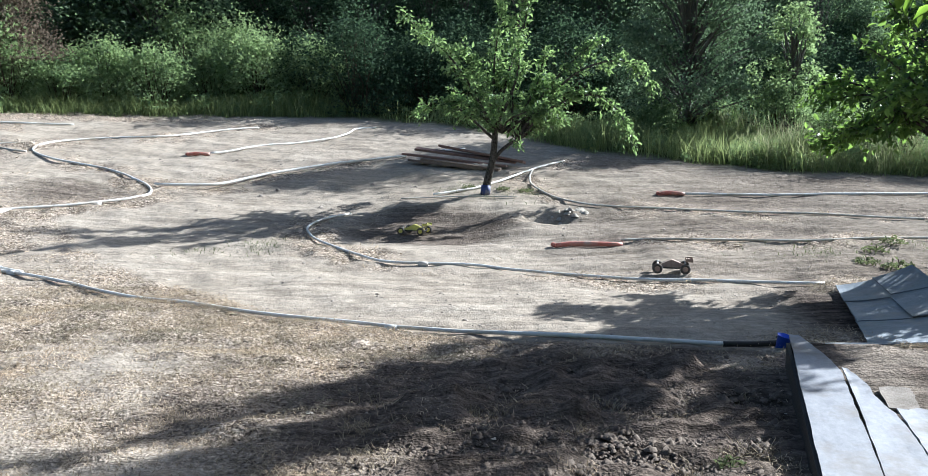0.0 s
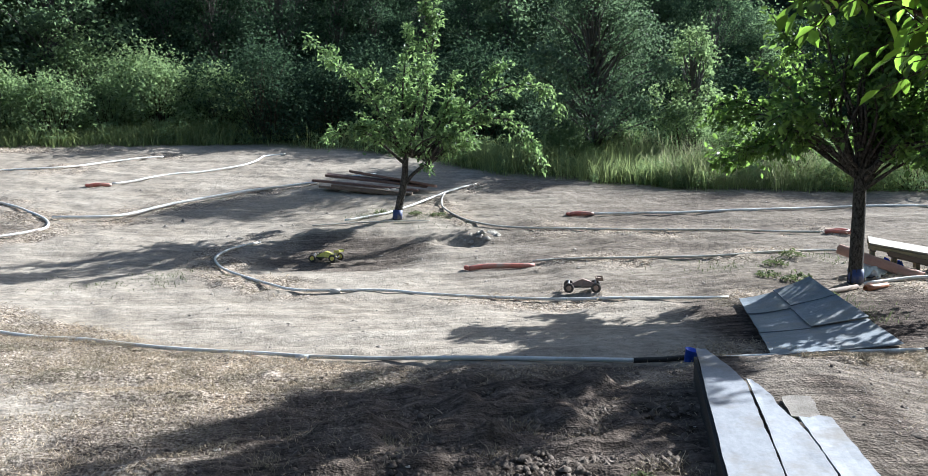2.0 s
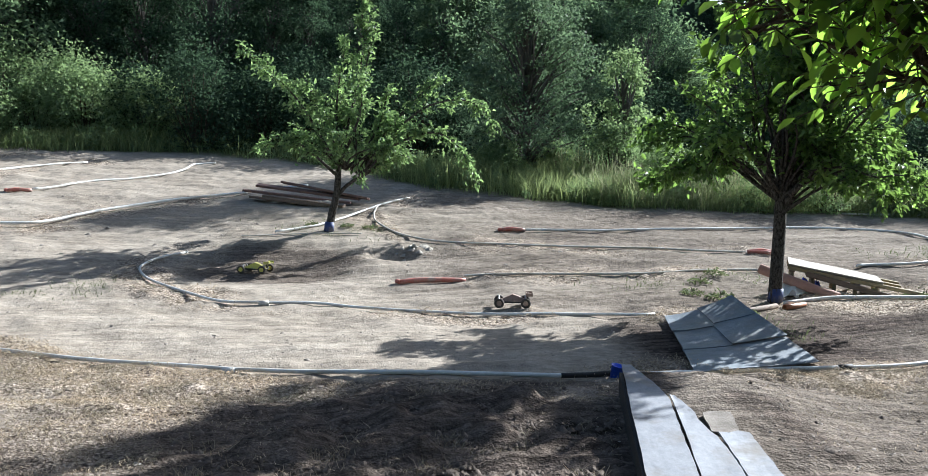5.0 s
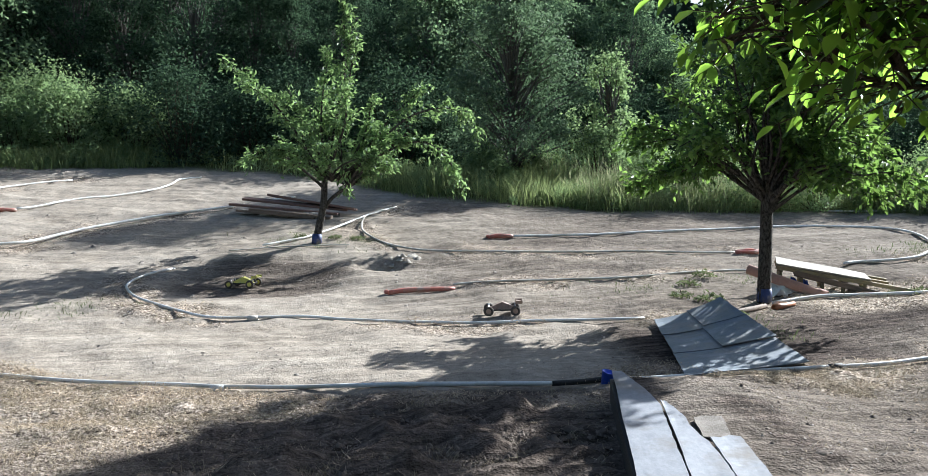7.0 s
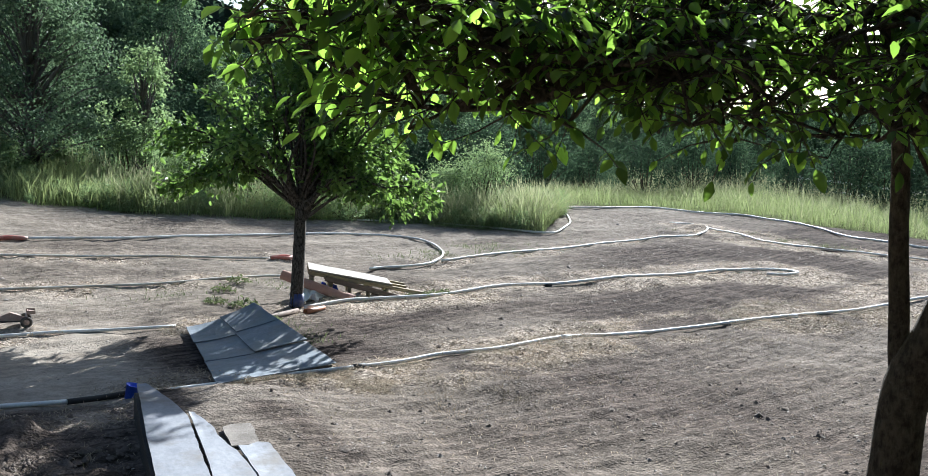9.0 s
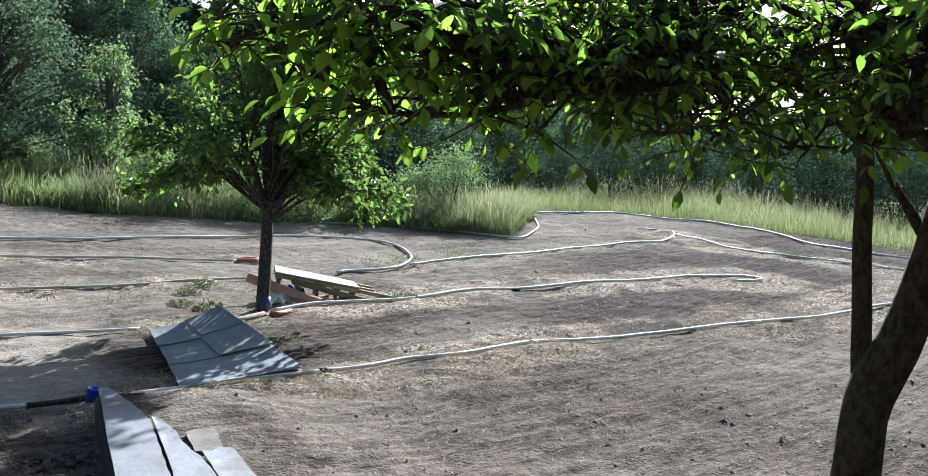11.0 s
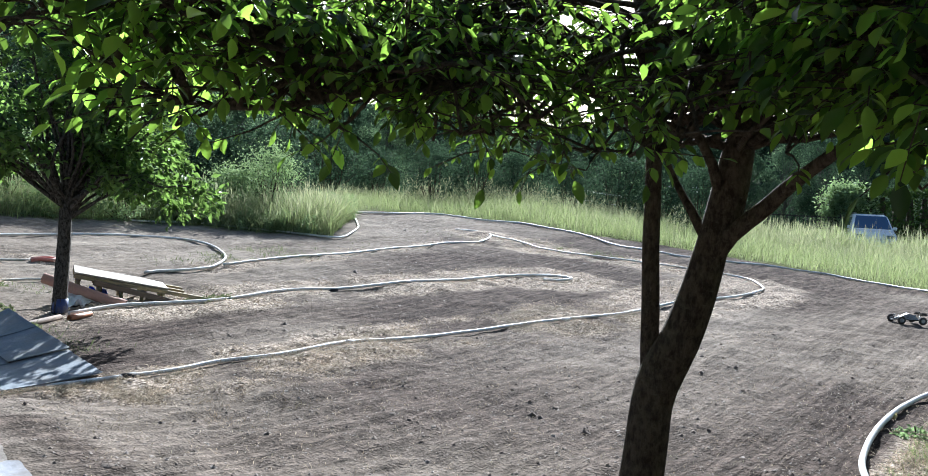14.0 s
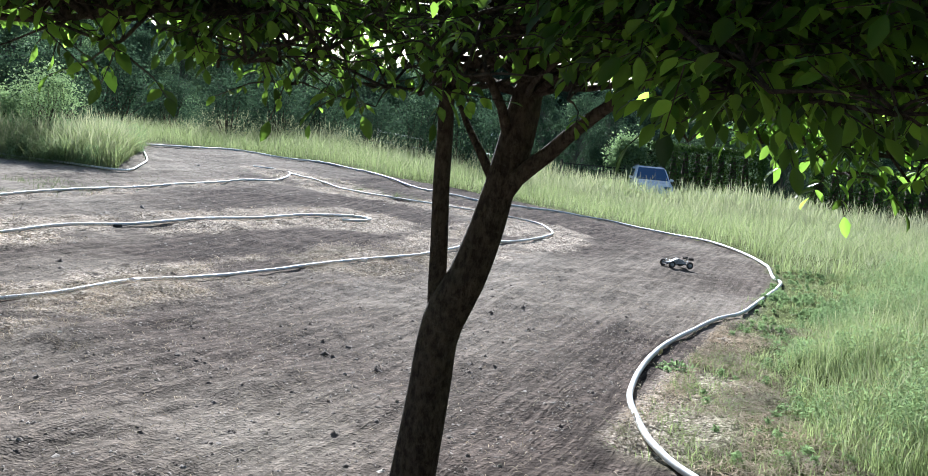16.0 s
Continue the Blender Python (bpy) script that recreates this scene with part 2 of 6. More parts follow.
BARK = bark_material("bark", (0.032, 0.024, 0.017), (0.098, 0.076, 0.053), (0.17, 0.15, 0.11), 0.45)
BARK_GREY = grainy("grey bark", (0.045, 0.04, 0.035), (0.13, 0.12, 0.105), 12, 0.9, 0.8, stretch=(1, 1, 0.25))
BARK_PLUM = bark_material("plum bark", (0.022, 0.02, 0.017), (0.12, 0.108, 0.093), (0.12, 0.115, 0.1))
PIPE = grainy("weathered plastic pipe", (0.58, 0.58, 0.56), (0.85, 0.84, 0.81), 3, 0.5, 0.12, dirt=(0.5, 0.46, 0.4))
PIPE_OLD = grainy("dusty pipe", (0.46, 0.43, 0.38), (0.7, 0.66, 0.6), 3, 0.65, 0.2, dirt=(0.36, 0.32, 0.26))
RED = grainy("faded red plastic", (0.4, 0.1, 0.075), (0.56, 0.22, 0.17), 6, 0.65, 0.1, dirt=(0.42, 0.3, 0.25))
YELLOW = grainy("dusty yellow tape", (0.5, 0.38, 0.12), (0.66, 0.55, 0.25), 8, 0.6, 0.1)
BLUE = grainy("blue plastic", (0.01, 0.05, 0.42), (0.02, 0.09, 0.6), 6, 0.4, 0.05)
BLUE_DUSTY = grainy("dusty dark blue plastic", (0.015, 0.03, 0.12), (0.04, 0.07, 0.2), 9, 0.6, 0.1, dirt=(0.16, 0.15, 0.15))
SHEET = grainy("grey fibre sheet", (0.095, 0.118, 0.145), (0.225, 0.258, 0.295), 3.2, 0.6, 0.35, stretch=(0.5, 2.0, 1), dirt=(0.2, 0.195, 0.185))
LEAF_PLUM = leaf_material("plum leaves", (0.05, 0.11, 0.055), (0.2, 0.3, 0.17), (0.34, 0.5, 0.17), 0.4, 0.36, 0.15)
LEAF_FRUIT = leaf_material("fruit tree leaves", (0.03, 0.07, 0.026), (0.11, 0.2, 0.075), (0.3, 0.48, 0.1), 0.36, 0.4, 0.2)
# One woodland in two tones: its shade and sunlight put into the colours.
LEAF_SHADED = leaf_material("woodland leaves", (0.018, 0.038, 0.027), (0.08, 0.126, 0.087), (0.11, 0.19, 0.1), 0.24, 0.8, 0.1)
LEAF_SUNLIT = leaf_material("sunny woodland leaves", (0.06, 0.1, 0.07), (0.19, 0.25, 0.175), (0.26, 0.4, 0.19), 0.38, 0.8, 0.15)
LEAF_WILLOW = leaf_material("silvery willow leaves", (0.065, 0.105, 0.075), (0.2, 0.265, 0.185), (0.2, 0.31, 0.16), 0.32)
LEAF_BUSH = leaf_material("shrub leaves", (0.105, 0.165, 0.1), (0.26, 0.34, 0.2), (0.34, 0.48, 0.2), 0.44)
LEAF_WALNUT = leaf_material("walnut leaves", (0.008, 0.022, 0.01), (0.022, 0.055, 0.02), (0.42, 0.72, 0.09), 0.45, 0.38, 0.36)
GRASS = leaf_material("tall green grass", (0.065, 0.105, 0.058), (0.31, 0.365, 0.185), (0.435, 0.52, 0.21), 0.44, patchy=0.9)
GRASS_DULL = leaf_material("dusty weeds", (0.06, 0.085, 0.045), (0.17, 0.2, 0.115), (0.24, 0.28, 0.13), 0.35)
GRASS_DRY = leaf_material("seeding grass", (0.19, 0.22, 0.12), (0.42, 0.42, 0.28), (0.46, 0.48, 0.28), 0.38, patchy=0.8)
STRAW = leaf_material("dry straw", (0.2, 0.155, 0.115), (0.5, 0.415, 0.33), (0.42, 0.34, 0.25), 0.2, 0.8)


def earth_material():
    m, t, b = material("dry earth", 1.0)
    b.inputs["Specular IOR Level"].default_value = 0.03
    straw = t.nodes.new("ShaderNodeAttribute")
    straw.attribute_name = "straw"
    green = t.nodes.new("ShaderNodeAttribute")
    green.attribute_name = "green"
    soil = t.nodes.new("ShaderNodeAttribute")
    soil.attribute_name = "soil"
    broad = noise_of(t, 0.55, 5, 0.6)
    mid = noise_of(t, 4, 5, 0.6)
    fine = noise_of(t, 34, 3, 0.62)
    ruts = noise_of(t, 2.8, 5, 0.72, (0.2, 4.2, 1, 6))
    speck = noise_of(t, 80, 2, 0.6)
    dust = ramp_of(t, broad, [(0.36, (0.245, 0.207, 0.166)), (0.64, (0.445, 0.392, 0.328))])
    dust = mixed(t, 0.4, dust, ramp_of(t, mid, [(0.3, (0.2, 0.168, 0.136)), (0.7, (0.455, 0.404, 0.34))]))
    dust = mixed(t, 0.3, dust, ramp_of(t, ruts, [(0.4, (0.155, 0.128, 0.1)), (0.6, (0.435, 0.38, 0.318))]))
    crumb = t.nodes.new("ShaderNodeTexVoronoi")
    crumb.inputs["Scale"].default_value = 48
    t.links.new(t.nodes.new("ShaderNodeTexCoord").outputs["Object"], crumb.inputs["Vector"])
    tone = t.nodes.new("ShaderNodeRGBToBW")
    t.links.new(crumb.outputs["Color"], tone.inputs[0])
    brown = mixed(t, 0.5, ramp_of(t, mid, [(0.3, (0.044, 0.0345, 0.029)), (0.7, (0.114, 0.09, 0.077))]), ramp_of(t, ruts, [(0.44, (0.026, 0.02, 0.017)), (0.57, (0.148, 0.117, 0.1))]))
    brown = mixed(t, 1.0, brown, ramp_of(t, tone.outputs[0], [(0.15, (0.86, 0.86, 0.86)), (0.5, (1.0, 1.0, 1.0)), (0.85, (1.17, 1.16, 1.14))]), "MULTIPLY")
    dust = mixed(t, soil.outputs["Fac"], dust, brown)
    dry = ramp_of(t, fine, [(0.36, (0.1, 0.077, 0.06)), (0.5, (0.31, 0.256, 0.206)), (0.64, (0.56, 0.485, 0.405))])
    lush = ramp_of(t, fine, [(0.3, (0.05, 0.06, 0.02)), (0.7, (0.17, 0.19, 0.07))])
    lit = mixed(t, straw.outputs["Fac"], dust, dry)
    lit = mixed(t, green.outputs["Fac"], lit, lush)
    lump = noise_of(t, 14, 3, 0.62)
    # Grit tone, with the shade of crannies between lumps put into the colour.
    grit_shade = ramp_of(t, mixed(t, 0.6, mixed(t, 0.45, fine, speck), lump), [(0.37, (0.46, 0.46, 0.46)), (0.5, (0.97, 0.96, 0.95)), (0.66, (1.26, 1.25, 1.24))])
    rough_part = t.nodes.new("ShaderNodeMath")
    rough_part.operation = "MAXIMUM"
    t.links.new(soil.outputs["Fac"], rough_part.inputs[0])
    t.links.new(straw.outputs["Fac"], rough_part.inputs[1])
    share = t.nodes.new("ShaderNodeMapRange")
    share.inputs["To Min"].default_value = 0.4
    t.links.new(rough_part.outputs[0], share.inputs["Value"])
    grit_shade = mixed(t, share.outputs[0], (1.0, 1.0, 1.0), grit_shade)
    mottle = ramp_of(t, noise_of(t, 7.5, 7, 0.72), [(0.36, (0.68, 0.67, 0.66)), (0.5, (1.0, 1.0, 1.0)), (0.64, (1.32, 1.3, 1.27))])
    grit_shade = mixed(t, 1.0, grit_shade, mixed(t, share.outputs[0], (1.0, 1.0, 1.0), mottle), "MULTIPLY")
    t.links.new(mixed(t, 1.0, lit, grit_shade, "MULTIPLY"), b.inputs["Base Color"])
    h = mixed(t, 0.3, mixed(t, 0.5, mid, lump), fine)
    h = mixed(t, 0.34, h, ruts)
    h = mixed(t, 0.08, h, crumb.outputs["Distance"])
    bumped(t, b, h, 1.0, 0.09)
    relief_share = t.nodes.new("ShaderNodeMapRange")
    relief_share.inputs["To Min"].default_value = 0.5
    t.links.new(rough_part.outputs[0], relief_share.inputs["Value"])
    t.links.new(relief_share.outputs[0], t.nodes["Bump"].inputs["Strength"])
    return m


EARTH = earth_material()
WOOD = grainy("weathered plank", (0.11, 0.075, 0.055), (0.25, 0.185, 0.14), 3, 0.85, 0.3, stretch=(0.15, 2, 2))
WOOD_YELLOW = grainy("yellowed frame wood", (0.2, 0.155, 0.08), (0.38, 0.31, 0.18), 4, 0.85, 0.3, stretch=(0.3, 2, 2), dirt=(0.16, 0.13, 0.1))
WOOD_RED = grainy("red-brown plank", (0.13, 0.07, 0.055), (0.26, 0.16, 0.13), 3, 0.85, 0.3, stretch=(0.2, 2, 2))
WOOD_PALE = grainy("pale chipboard", (0.2, 0.175, 0.135), (0.36, 0.325, 0.265), 9, 0.8, 0.15)
CLAY = grainy("pinkish clay pipe", (0.36, 0.18, 0.13), (0.5, 0.29, 0.22), 4, 0.8, 0.15, dirt=(0.3, 0.24, 0.19))
ORANGE = grainy("orange drain pipe", (0.38, 0.14, 0.06), (0.5, 0.22, 0.11), 5, 0.55, 0.08)
BLACK = grainy("black rubber", (0.012, 0.012, 0.012), (0.035, 0.033, 0.03), 20, 0.75, 0.2)
METAL = grainy("dull sheet metal", (0.15, 0.16, 0.185), (0.31, 0.318, 0.345), 3.0, 0.62, 0.12, stretch=(1.3, 0.7, 1), dirt=(0.155, 0.135, 0.118))
CAR_WHITE = grainy("white painted shell", (0.6, 0.6, 0.6), (0.8, 0.8, 0.8), 20, 0.35, 0.02, dirt=(0.4, 0.36, 0.3))
CAR_MIXED = grainy("black and white shell", (0.02, 0.02, 0.02), (0.6, 0.6, 0.6), 16, 0.5, 0.02)
CAR_YELLOW = grainy("dusty yellow shell", (0.5, 0.46, 0.08), (0.66, 0.62, 0.14), 20, 0.6, 0.02, dirt=(0.3, 0.26, 0.2))
CAR_BROWN = grainy("dust-caked brown shell", (0.2, 0.13, 0.1), (0.34, 0.25, 0.2), 20, 0.7, 0.02, dirt=(0.26, 0.22, 0.18))
TYRE = grainy("dusty tyre", (0.03, 0.027, 0.024), (0.1, 0.088, 0.075), 30, 0.9, 0.3)
STEEL = grainy("grey metal", (0.3, 0.3, 0.3), (0.45, 0.45, 0.45), 10, 0.4, 0.05, metal=1.0)
VAN_PAINT = grainy("silver-white car paint", (0.72, 0.76, 0.82), (0.82, 0.85, 0.89), 1.5, 0.3, 0.0)
STONE = grainy("pale stone", (0.26, 0.23, 0.19), (0.46, 0.42, 0.36), 9, 0.9, 0.5)
CLOD_PALE = grainy("pale dust clod", (0.15, 0.125, 0.105), (0.3, 0.26, 0.225), 12, 0.95, 0.5)
BOARD_DIRTY = grainy("dirt-covered board", (0.12, 0.1, 0.082), (0.27, 0.235, 0.2), 9, 0.9, 0.4, dirt=(0.11, 0.088, 0.07))
CLOD = grainy("dry clod", (0.075, 0.056, 0.043), (0.18, 0.142, 0.113), 12, 0.95, 0.5)
RENDER_WALL = grainy("grey garden wall", (0.3, 0.3, 0.31), (0.42, 0.42, 0.43), 2, 0.9, 0.2)
LEAF_BROWN = leaf_material("withered leaves", (0.09, 0.075, 0.062), (0.23, 0.19, 0.16), (0.24, 0.19, 0.15), 0.3)
LEAF_HEDGE = leaf_material("clipped hedge leaves", (0.016, 0.04, 0.012), (0.07, 0.13, 0.035), (0.12, 0.2, 0.04), 0.12)


# Near-black: the shaded depth of the far wood is put into this colour.
WOOD_FAR_SHADED = grainy("distant leaf mass in shade tone", (0.008, 0.016, 0.01), (0.04, 0.06, 0.036), 1.1, 0.95, 1.0, fine=5.0)


def glass_material():
    m, t, b = material("window glass tinted as reflected sky", 0.05)
    # Blue stands for the sky's reflection, put into the base colour.
    b.inputs["Base Color"].default_value = (0.02, 0.07, 0.16, 1)
    b.inputs["Specular IOR Level"].default_value = 0.8
    return m


GLASS = glass_material()

# ---- ground: one sheet to the horizon ----
PIPES = {
    "front_left": [(-8.22, 10.81), (-7.02, 10.52), (-5.97, 10.27), (-5.34, 10.04), (-4.21, 9.42), (-3.26, 8.91), (-2.37, 8.42), (-1.37, 8.03), (-0.76, 7.77), (-0.24, 7.59), (0.50, 7.37), (1.21, 7.18), (1.67, 7.10), (2.07, 7.03)],
    "front_right": [(2.79, 6.98), (3.22, 6.97), (3.79, 6.96), (4.26, 6.93), (4.57, 6.90), (5.07, 6.85), (5.51, 6.89), (6.06, 6.73), (6.64, 6.74), (7.17, 6.73), (7.81, 6.52), (8.74, 6.40), (9.63, 6.16), (10.43, 5.87), (11.33, 5.56), (12.86, 5.48), (14.34, 5.11), (15.62, 5.03), (16.57, 5.19), (17.31, 5.65), (17.45, 6.07), (17.31, 6.66), (17.19, 7.26), (16.89, 8.19), (16.56, 8.98), (16.65, 10.04), (17.18, 11.14), (17.84, 12.25)],
    "inner_right": [(9.41, 11.77), (11.36, 11.92), (13.67, 11.90), (15.21, 11.65), (16.30, 11.54), (17.79, 12.25), (18.07, 12.92), (18.11, 13.57)],
    "outer_right": [(18.60, 17.63), (19.31, 17.29), (20.04, 16.95), (21.18, 16.57), (20.95, 15.13), (21.41, 14.03), (21.12, 12.51), (20.22, 10.92), (19.42, 9.36), (19.32, 8.09), (19.88, 7.27), (21.41, 6.60), (22.76, 5.74), (22.06, 4.35), (21.00, 3.16), (19.44, 2.15), (17.75, 1.49), (16.46, 1.16), (15.16, 0.95), (14.38, 0.78), (12.93, 0.89), (11.60, 1.03), (10.88, 1.23), (9.98, 1.37), (9.37, 1.45), (8.59, 1.49), (7.78, 1.47), (7.04, 1.39), (6.60, 1.30), (6.17, 1.15), (5.75, 0.98), (5.46, 0.81), (5.2, 0.6), (4.9, 0.28), (4.7, -0.15)],
    "island": [(17.21, 16.28), (16.39, 15.40), (15.63, 14.65), (14.40, 13.81), (13.87, 13.66), (13.50, 14.56), (13.00, 15.85), (12.46, 16.67), (11.29, 17.34)],
    "loop": [(3.75, 15.37), (5.03, 15.30), (6.81, 15.43), (8.81, 15.64), (10.06, 15.43), (10.75, 14.75), (10.71, 13.92), (10.31, 12.99), (9.84, 12.28), (9.24, 11.82), (8.72, 11.77), (8.23, 11.89), (7.98, 11.82)],
    "back_mid": [(1.99, 18.29), (1.37, 17.58), (1.19, 17.03), (1.13, 16.20), (1.31, 15.48), (1.56, 14.99), (2.03, 14.57), (2.56, 14.28), (3.29, 14.12), (4.57, 13.87), (5.98, 13.54), (6.96, 13.22)],
    "mid": [(2.10, 12.26), (2.35, 12.28), (3.15, 12.14), (3.97, 12.04), (4.79, 11.86), (5.73, 11.89), (6.24, 11.92), (6.49, 11.83)],
    "inner_front": [(-1.94, 14.16), (-2.26, 13.76), (-2.42, 13.35), (-2.44, 12.96), (-2.16, 12.30), (-1.71, 11.73), (-1.15, 11.15), (-0.62, 10.98), (0.02, 10.92), (0.78, 10.58), (1.87, 10.08), (2.69, 9.83), (3.43, 9.66), (3.88, 9.57)],
    "tree_white": [(-0.63, 15.26), (-0.31, 15.51), (0.07, 15.73), (0.45, 16.21), (0.78, 16.67), (1.16, 17.22), (1.45, 17.65), (1.92, 18.24)],
    "berm_thin": [(-1.19, 15.03), (-0.48, 15.19), (0.21, 15.25), (0.82, 15.10)],
    "mid_left": [(-5.50, 15.33), (-5.03, 15.40), (-4.58, 15.51), (-4.31, 15.84), (-3.94, 16.33), (-3.41, 16.95), (-2.57, 17.64), (-1.87, 18.09), (-1.32, 18.53)],
    "left_main": [(-5.13, 21.67), (-5.69, 21.12), (-6.20, 20.58), (-6.78, 19.56), (-7.91, 19.17), (-8.58, 18.58), (-8.71, 17.89), (-8.54, 17.27), (-8.02, 16.78), (-7.36, 16.59), (-6.75, 16.29), (-5.98, 15.66), (-5.52, 15.15), (-5.38, 14.67), (-5.51, 14.39), (-5.95, 13.94), (-6.57, 13.50), (-7.00, 13.27), (-7.45, 12.83), (-8.19, 12.30), (-8.93, 11.80)],
    "left_stub": [(-8.90, 18.10), (-9.62, 17.70), (-8.96, 17.13), (-8.53, 16.96)],
    "left_link": [(-7.00, 13.27), (-7.07, 12.75), (-6.98, 12.22), (-6.83, 11.78), (-6.47, 11.27), (-5.97, 10.68), (-5.51, 10.20), (-5.21, 10.01)],
    "upper": [(-5.32, 18.14), (-4.83, 18.74), (-4.58, 19.12), (-3.93, 19.64), (-2.98, 20.64), (-2.76, 21.73), (-2.29, 22.04)],
    "far_left": [(-8.63, 13.99), (-9.57, 14.46), (-10.75, 15.32), (-11.60, 15.95), (-12.53, 17.01), (-13.25, 18.35), (-13.25, 19.15), (-12.38, 19.72), (-10.97, 20.06), (-9.21, 20.67)],
    "stub_d": [(-0.65, 19.10), (-0.29, 19.18), (-0.09, 19.51)],
    "right_hook": [(13.15, 7.88), (13.29, 7.62), (13.71, 7.65), (13.73, 8.00), (13.37, 8.13), (12.82, 8.59), (11.83, 8.83), (11.12, 8.98), (10.23, 9.16), (9.51, 9.33), (8.81, 9.59), (7.82, 9.57), (7.22, 9.70), (6.64, 9.81), (6.15, 9.84), (5.6, 9.72)],
}


def near_line(x, y, line, reach):
    """0 to 1: how near points lie to a line of the plan."""
    best = np.full(np.shape(x), 1e9)
    p = spline(np.c_[np.array(line), np.zeros(len(line))], 0.6)[:, :2]
    for a, b in zip(p[:-1], p[1:]):
        d = b - a
        t = np.clip(((x - a[0]) * d[0] + (y - a[1]) * d[1]) / (d @ d + 1e-9), 0, 1)
        best = np.minimum(best, np.hypot(x - a[0] - t * d[0], y - a[1] - t * d[1]))
    return 1 - ease(0, reach, best)


def axis(lo, hi, step, far):
    mid = np.arange(lo, hi + step / 2, step)
    out = [hi]
    while out[-1] < far:
        out.append(out[-1] + max(step, (out[-1] - hi) * 0.14 + step))
    out2 = [lo]
    while out2[-1] > -far:
        out2.append(out2[-1] - max(step, (lo - out2[-1]) * 0.14 + step))
    return np.concatenate([out2[:0:-1], mid, out[1:]])


def zones(x, y):
    """Straw litter and green growth over the plan, 0 to 1."""
    front_y = 6.95 + 0.085 * (x - 2.4) ** 2 * (x < 2.4) - 0.1 * np.maximum(0, x - 9)
    patch = value_noise(x, y, 1.1, 3) * 0.6 + value_noise(x, y, 0.35, 4) * 0.5
    straw = ease(0.1, -0.35, y - front_y) * (1 - ease(1.7, 2.2, x - 0.28 * (y - 4.5))) * np.clip(0.62 + 0.6 * patch, 0.25, 1)
    straw *= 1 - 0.3 * (1 - ease(-2.2, -0.4, x + 0.6 * (y - 6))) - 0.5 * ease(-0.3, 0.7, x + 0.3 * value_noise(x, y, 0.6, 45)) * ease(3.6, 4.2, y)
    ruts = ease(1.9, 2.5, x - 0.28 * (y - 4.5))
    band = ease(-1.7, -0.6, y - front_y) * (1 - ease(0.0, 0.3, y - front_y))
    straw = np.maximum(straw, ruts * band * np.clip(0.25 + patch, 0, 0.75) * (1 - 0.6 * ease(9, 13, x)))
    for n in ("inner_front", "mid", "right_hook", "front_right", "back_mid", "inner_right", "mid_left", "left_link", "left_main"):
        straw = np.maximum(straw, near_line(x, y, PIPES[n], 1.0) * np.clip(0.45 + patch, 0, 0.95))
    straw = np.maximum(straw, (1 - ease(0.6, 1.1, np.hypot((x - 14.2) / 4.2, (y - 5.5) / 1.25))) * np.clip(0.9 + patch, 0, 1))
    side = ease(5.3, 5.8, x) * (1 - ease(1.3, 1.45, y + 0.02 * x)) * ease(0.1, 0.9, y + 0.25 * value_noise(x, y, 0.6, 22)) * (1 - ease(9.5, 11, x))
    straw = np.maximum(straw, side * np.clip(0.6 + patch, 0, 1))
    far_r, far_t = np.hypot(x, y), np.degrees(np.arctan2(-x, y))
    straw = np.maximum(straw, ease(22.9, 23.4, far_r) * (1 - ease(24.2, 25.0, far_r)) * ease(10, 16, far_t) * np.clip(0.7 + patch, 0, 1) * (y > 0))
    for n in ("right_hook", "front_right"):
        straw = np.maximum(straw, np.minimum(1, 1.7 * near_line(x, y, PIPES[n], 1.2)) * np.clip(0.75 + 1.3 * patch, 0, 1) * ease(4.2, 6.5, x))
    r = np.hypot(x, y)
    th = np.degrees(np.arctan2(-x, y))
    edge = np.where(th > 8, 24.0 + 0.01 * (th - 8), np.interp(th, [-46.5, -45.2, -41, -33, -20, -8, 2, 8], [23.6, 19.6, 19.8, 20.7, 18.7, 19.6, 22.5, 24.0]))
    green = ease(-0.2, 0.8, r - edge) * (th > -46.5)
    line = spline(np.c_[np.array(PIPES["outer_right"]), np.zeros(len(PIPES["outer_right"]))], 0.5)[:, :2]
    out = th <= -46.5
    lr, lt = np.hypot(line[:, 0], line[:, 1]), np.degrees(np.arctan2(-line[:, 0], line[:, 1]))
    o = np.argsort(lt)
    limit = np.interp(th, lt[o], np.maximum.accumulate(lr[o]))
    green = np.where(out, ease(0.1, 0.6, r - limit), green)
    green = np.where((y < 1.2 - 0.02 * x) & (x > 5.2), np.maximum(green, ease(0.0, 0.5, 1.2 - y) * ease(5.2, 5.8, x)), green)
    soil = ease(1.4, 2.2, x - 0.28 * (y - 4.5)) * (1 - 0.6 * ease(8.4, 12.0, y - 0.25 * (x - 5))) * np.clip(0.9 + 0.4 * value_noise(x, y, 1.5, 8), 0, 1)
    # Dark soil beside the planks, deepened to carry the tree's shadow too.
    soil = np.maximum(soil, 0.9 - 0.9 * ease(0.72, 1.05, np.hypot((x - 0.5) / 2.8, (y - 5.4) / 2.4) + 0.25 * value_noise(x, y, 0.5, 9)))
    soil = soil * (1 - ease(-0.1, 0.15, y - front_y) * (1 - ease(2.6, 3.4, x)))
    green = green * (1 - 0.8 * side)
    lanes = ease(0.2, 2.0, x - 0.1 * (y - 10)) * ease(9.6, 10.4, y + 0.12 * (x - 4)) * (1 - ease(19, 20, y)) * np.clip(0.42 + 0.3 * value_noise(0.3 * x, y, 0.7, 48), 0, 0.7)
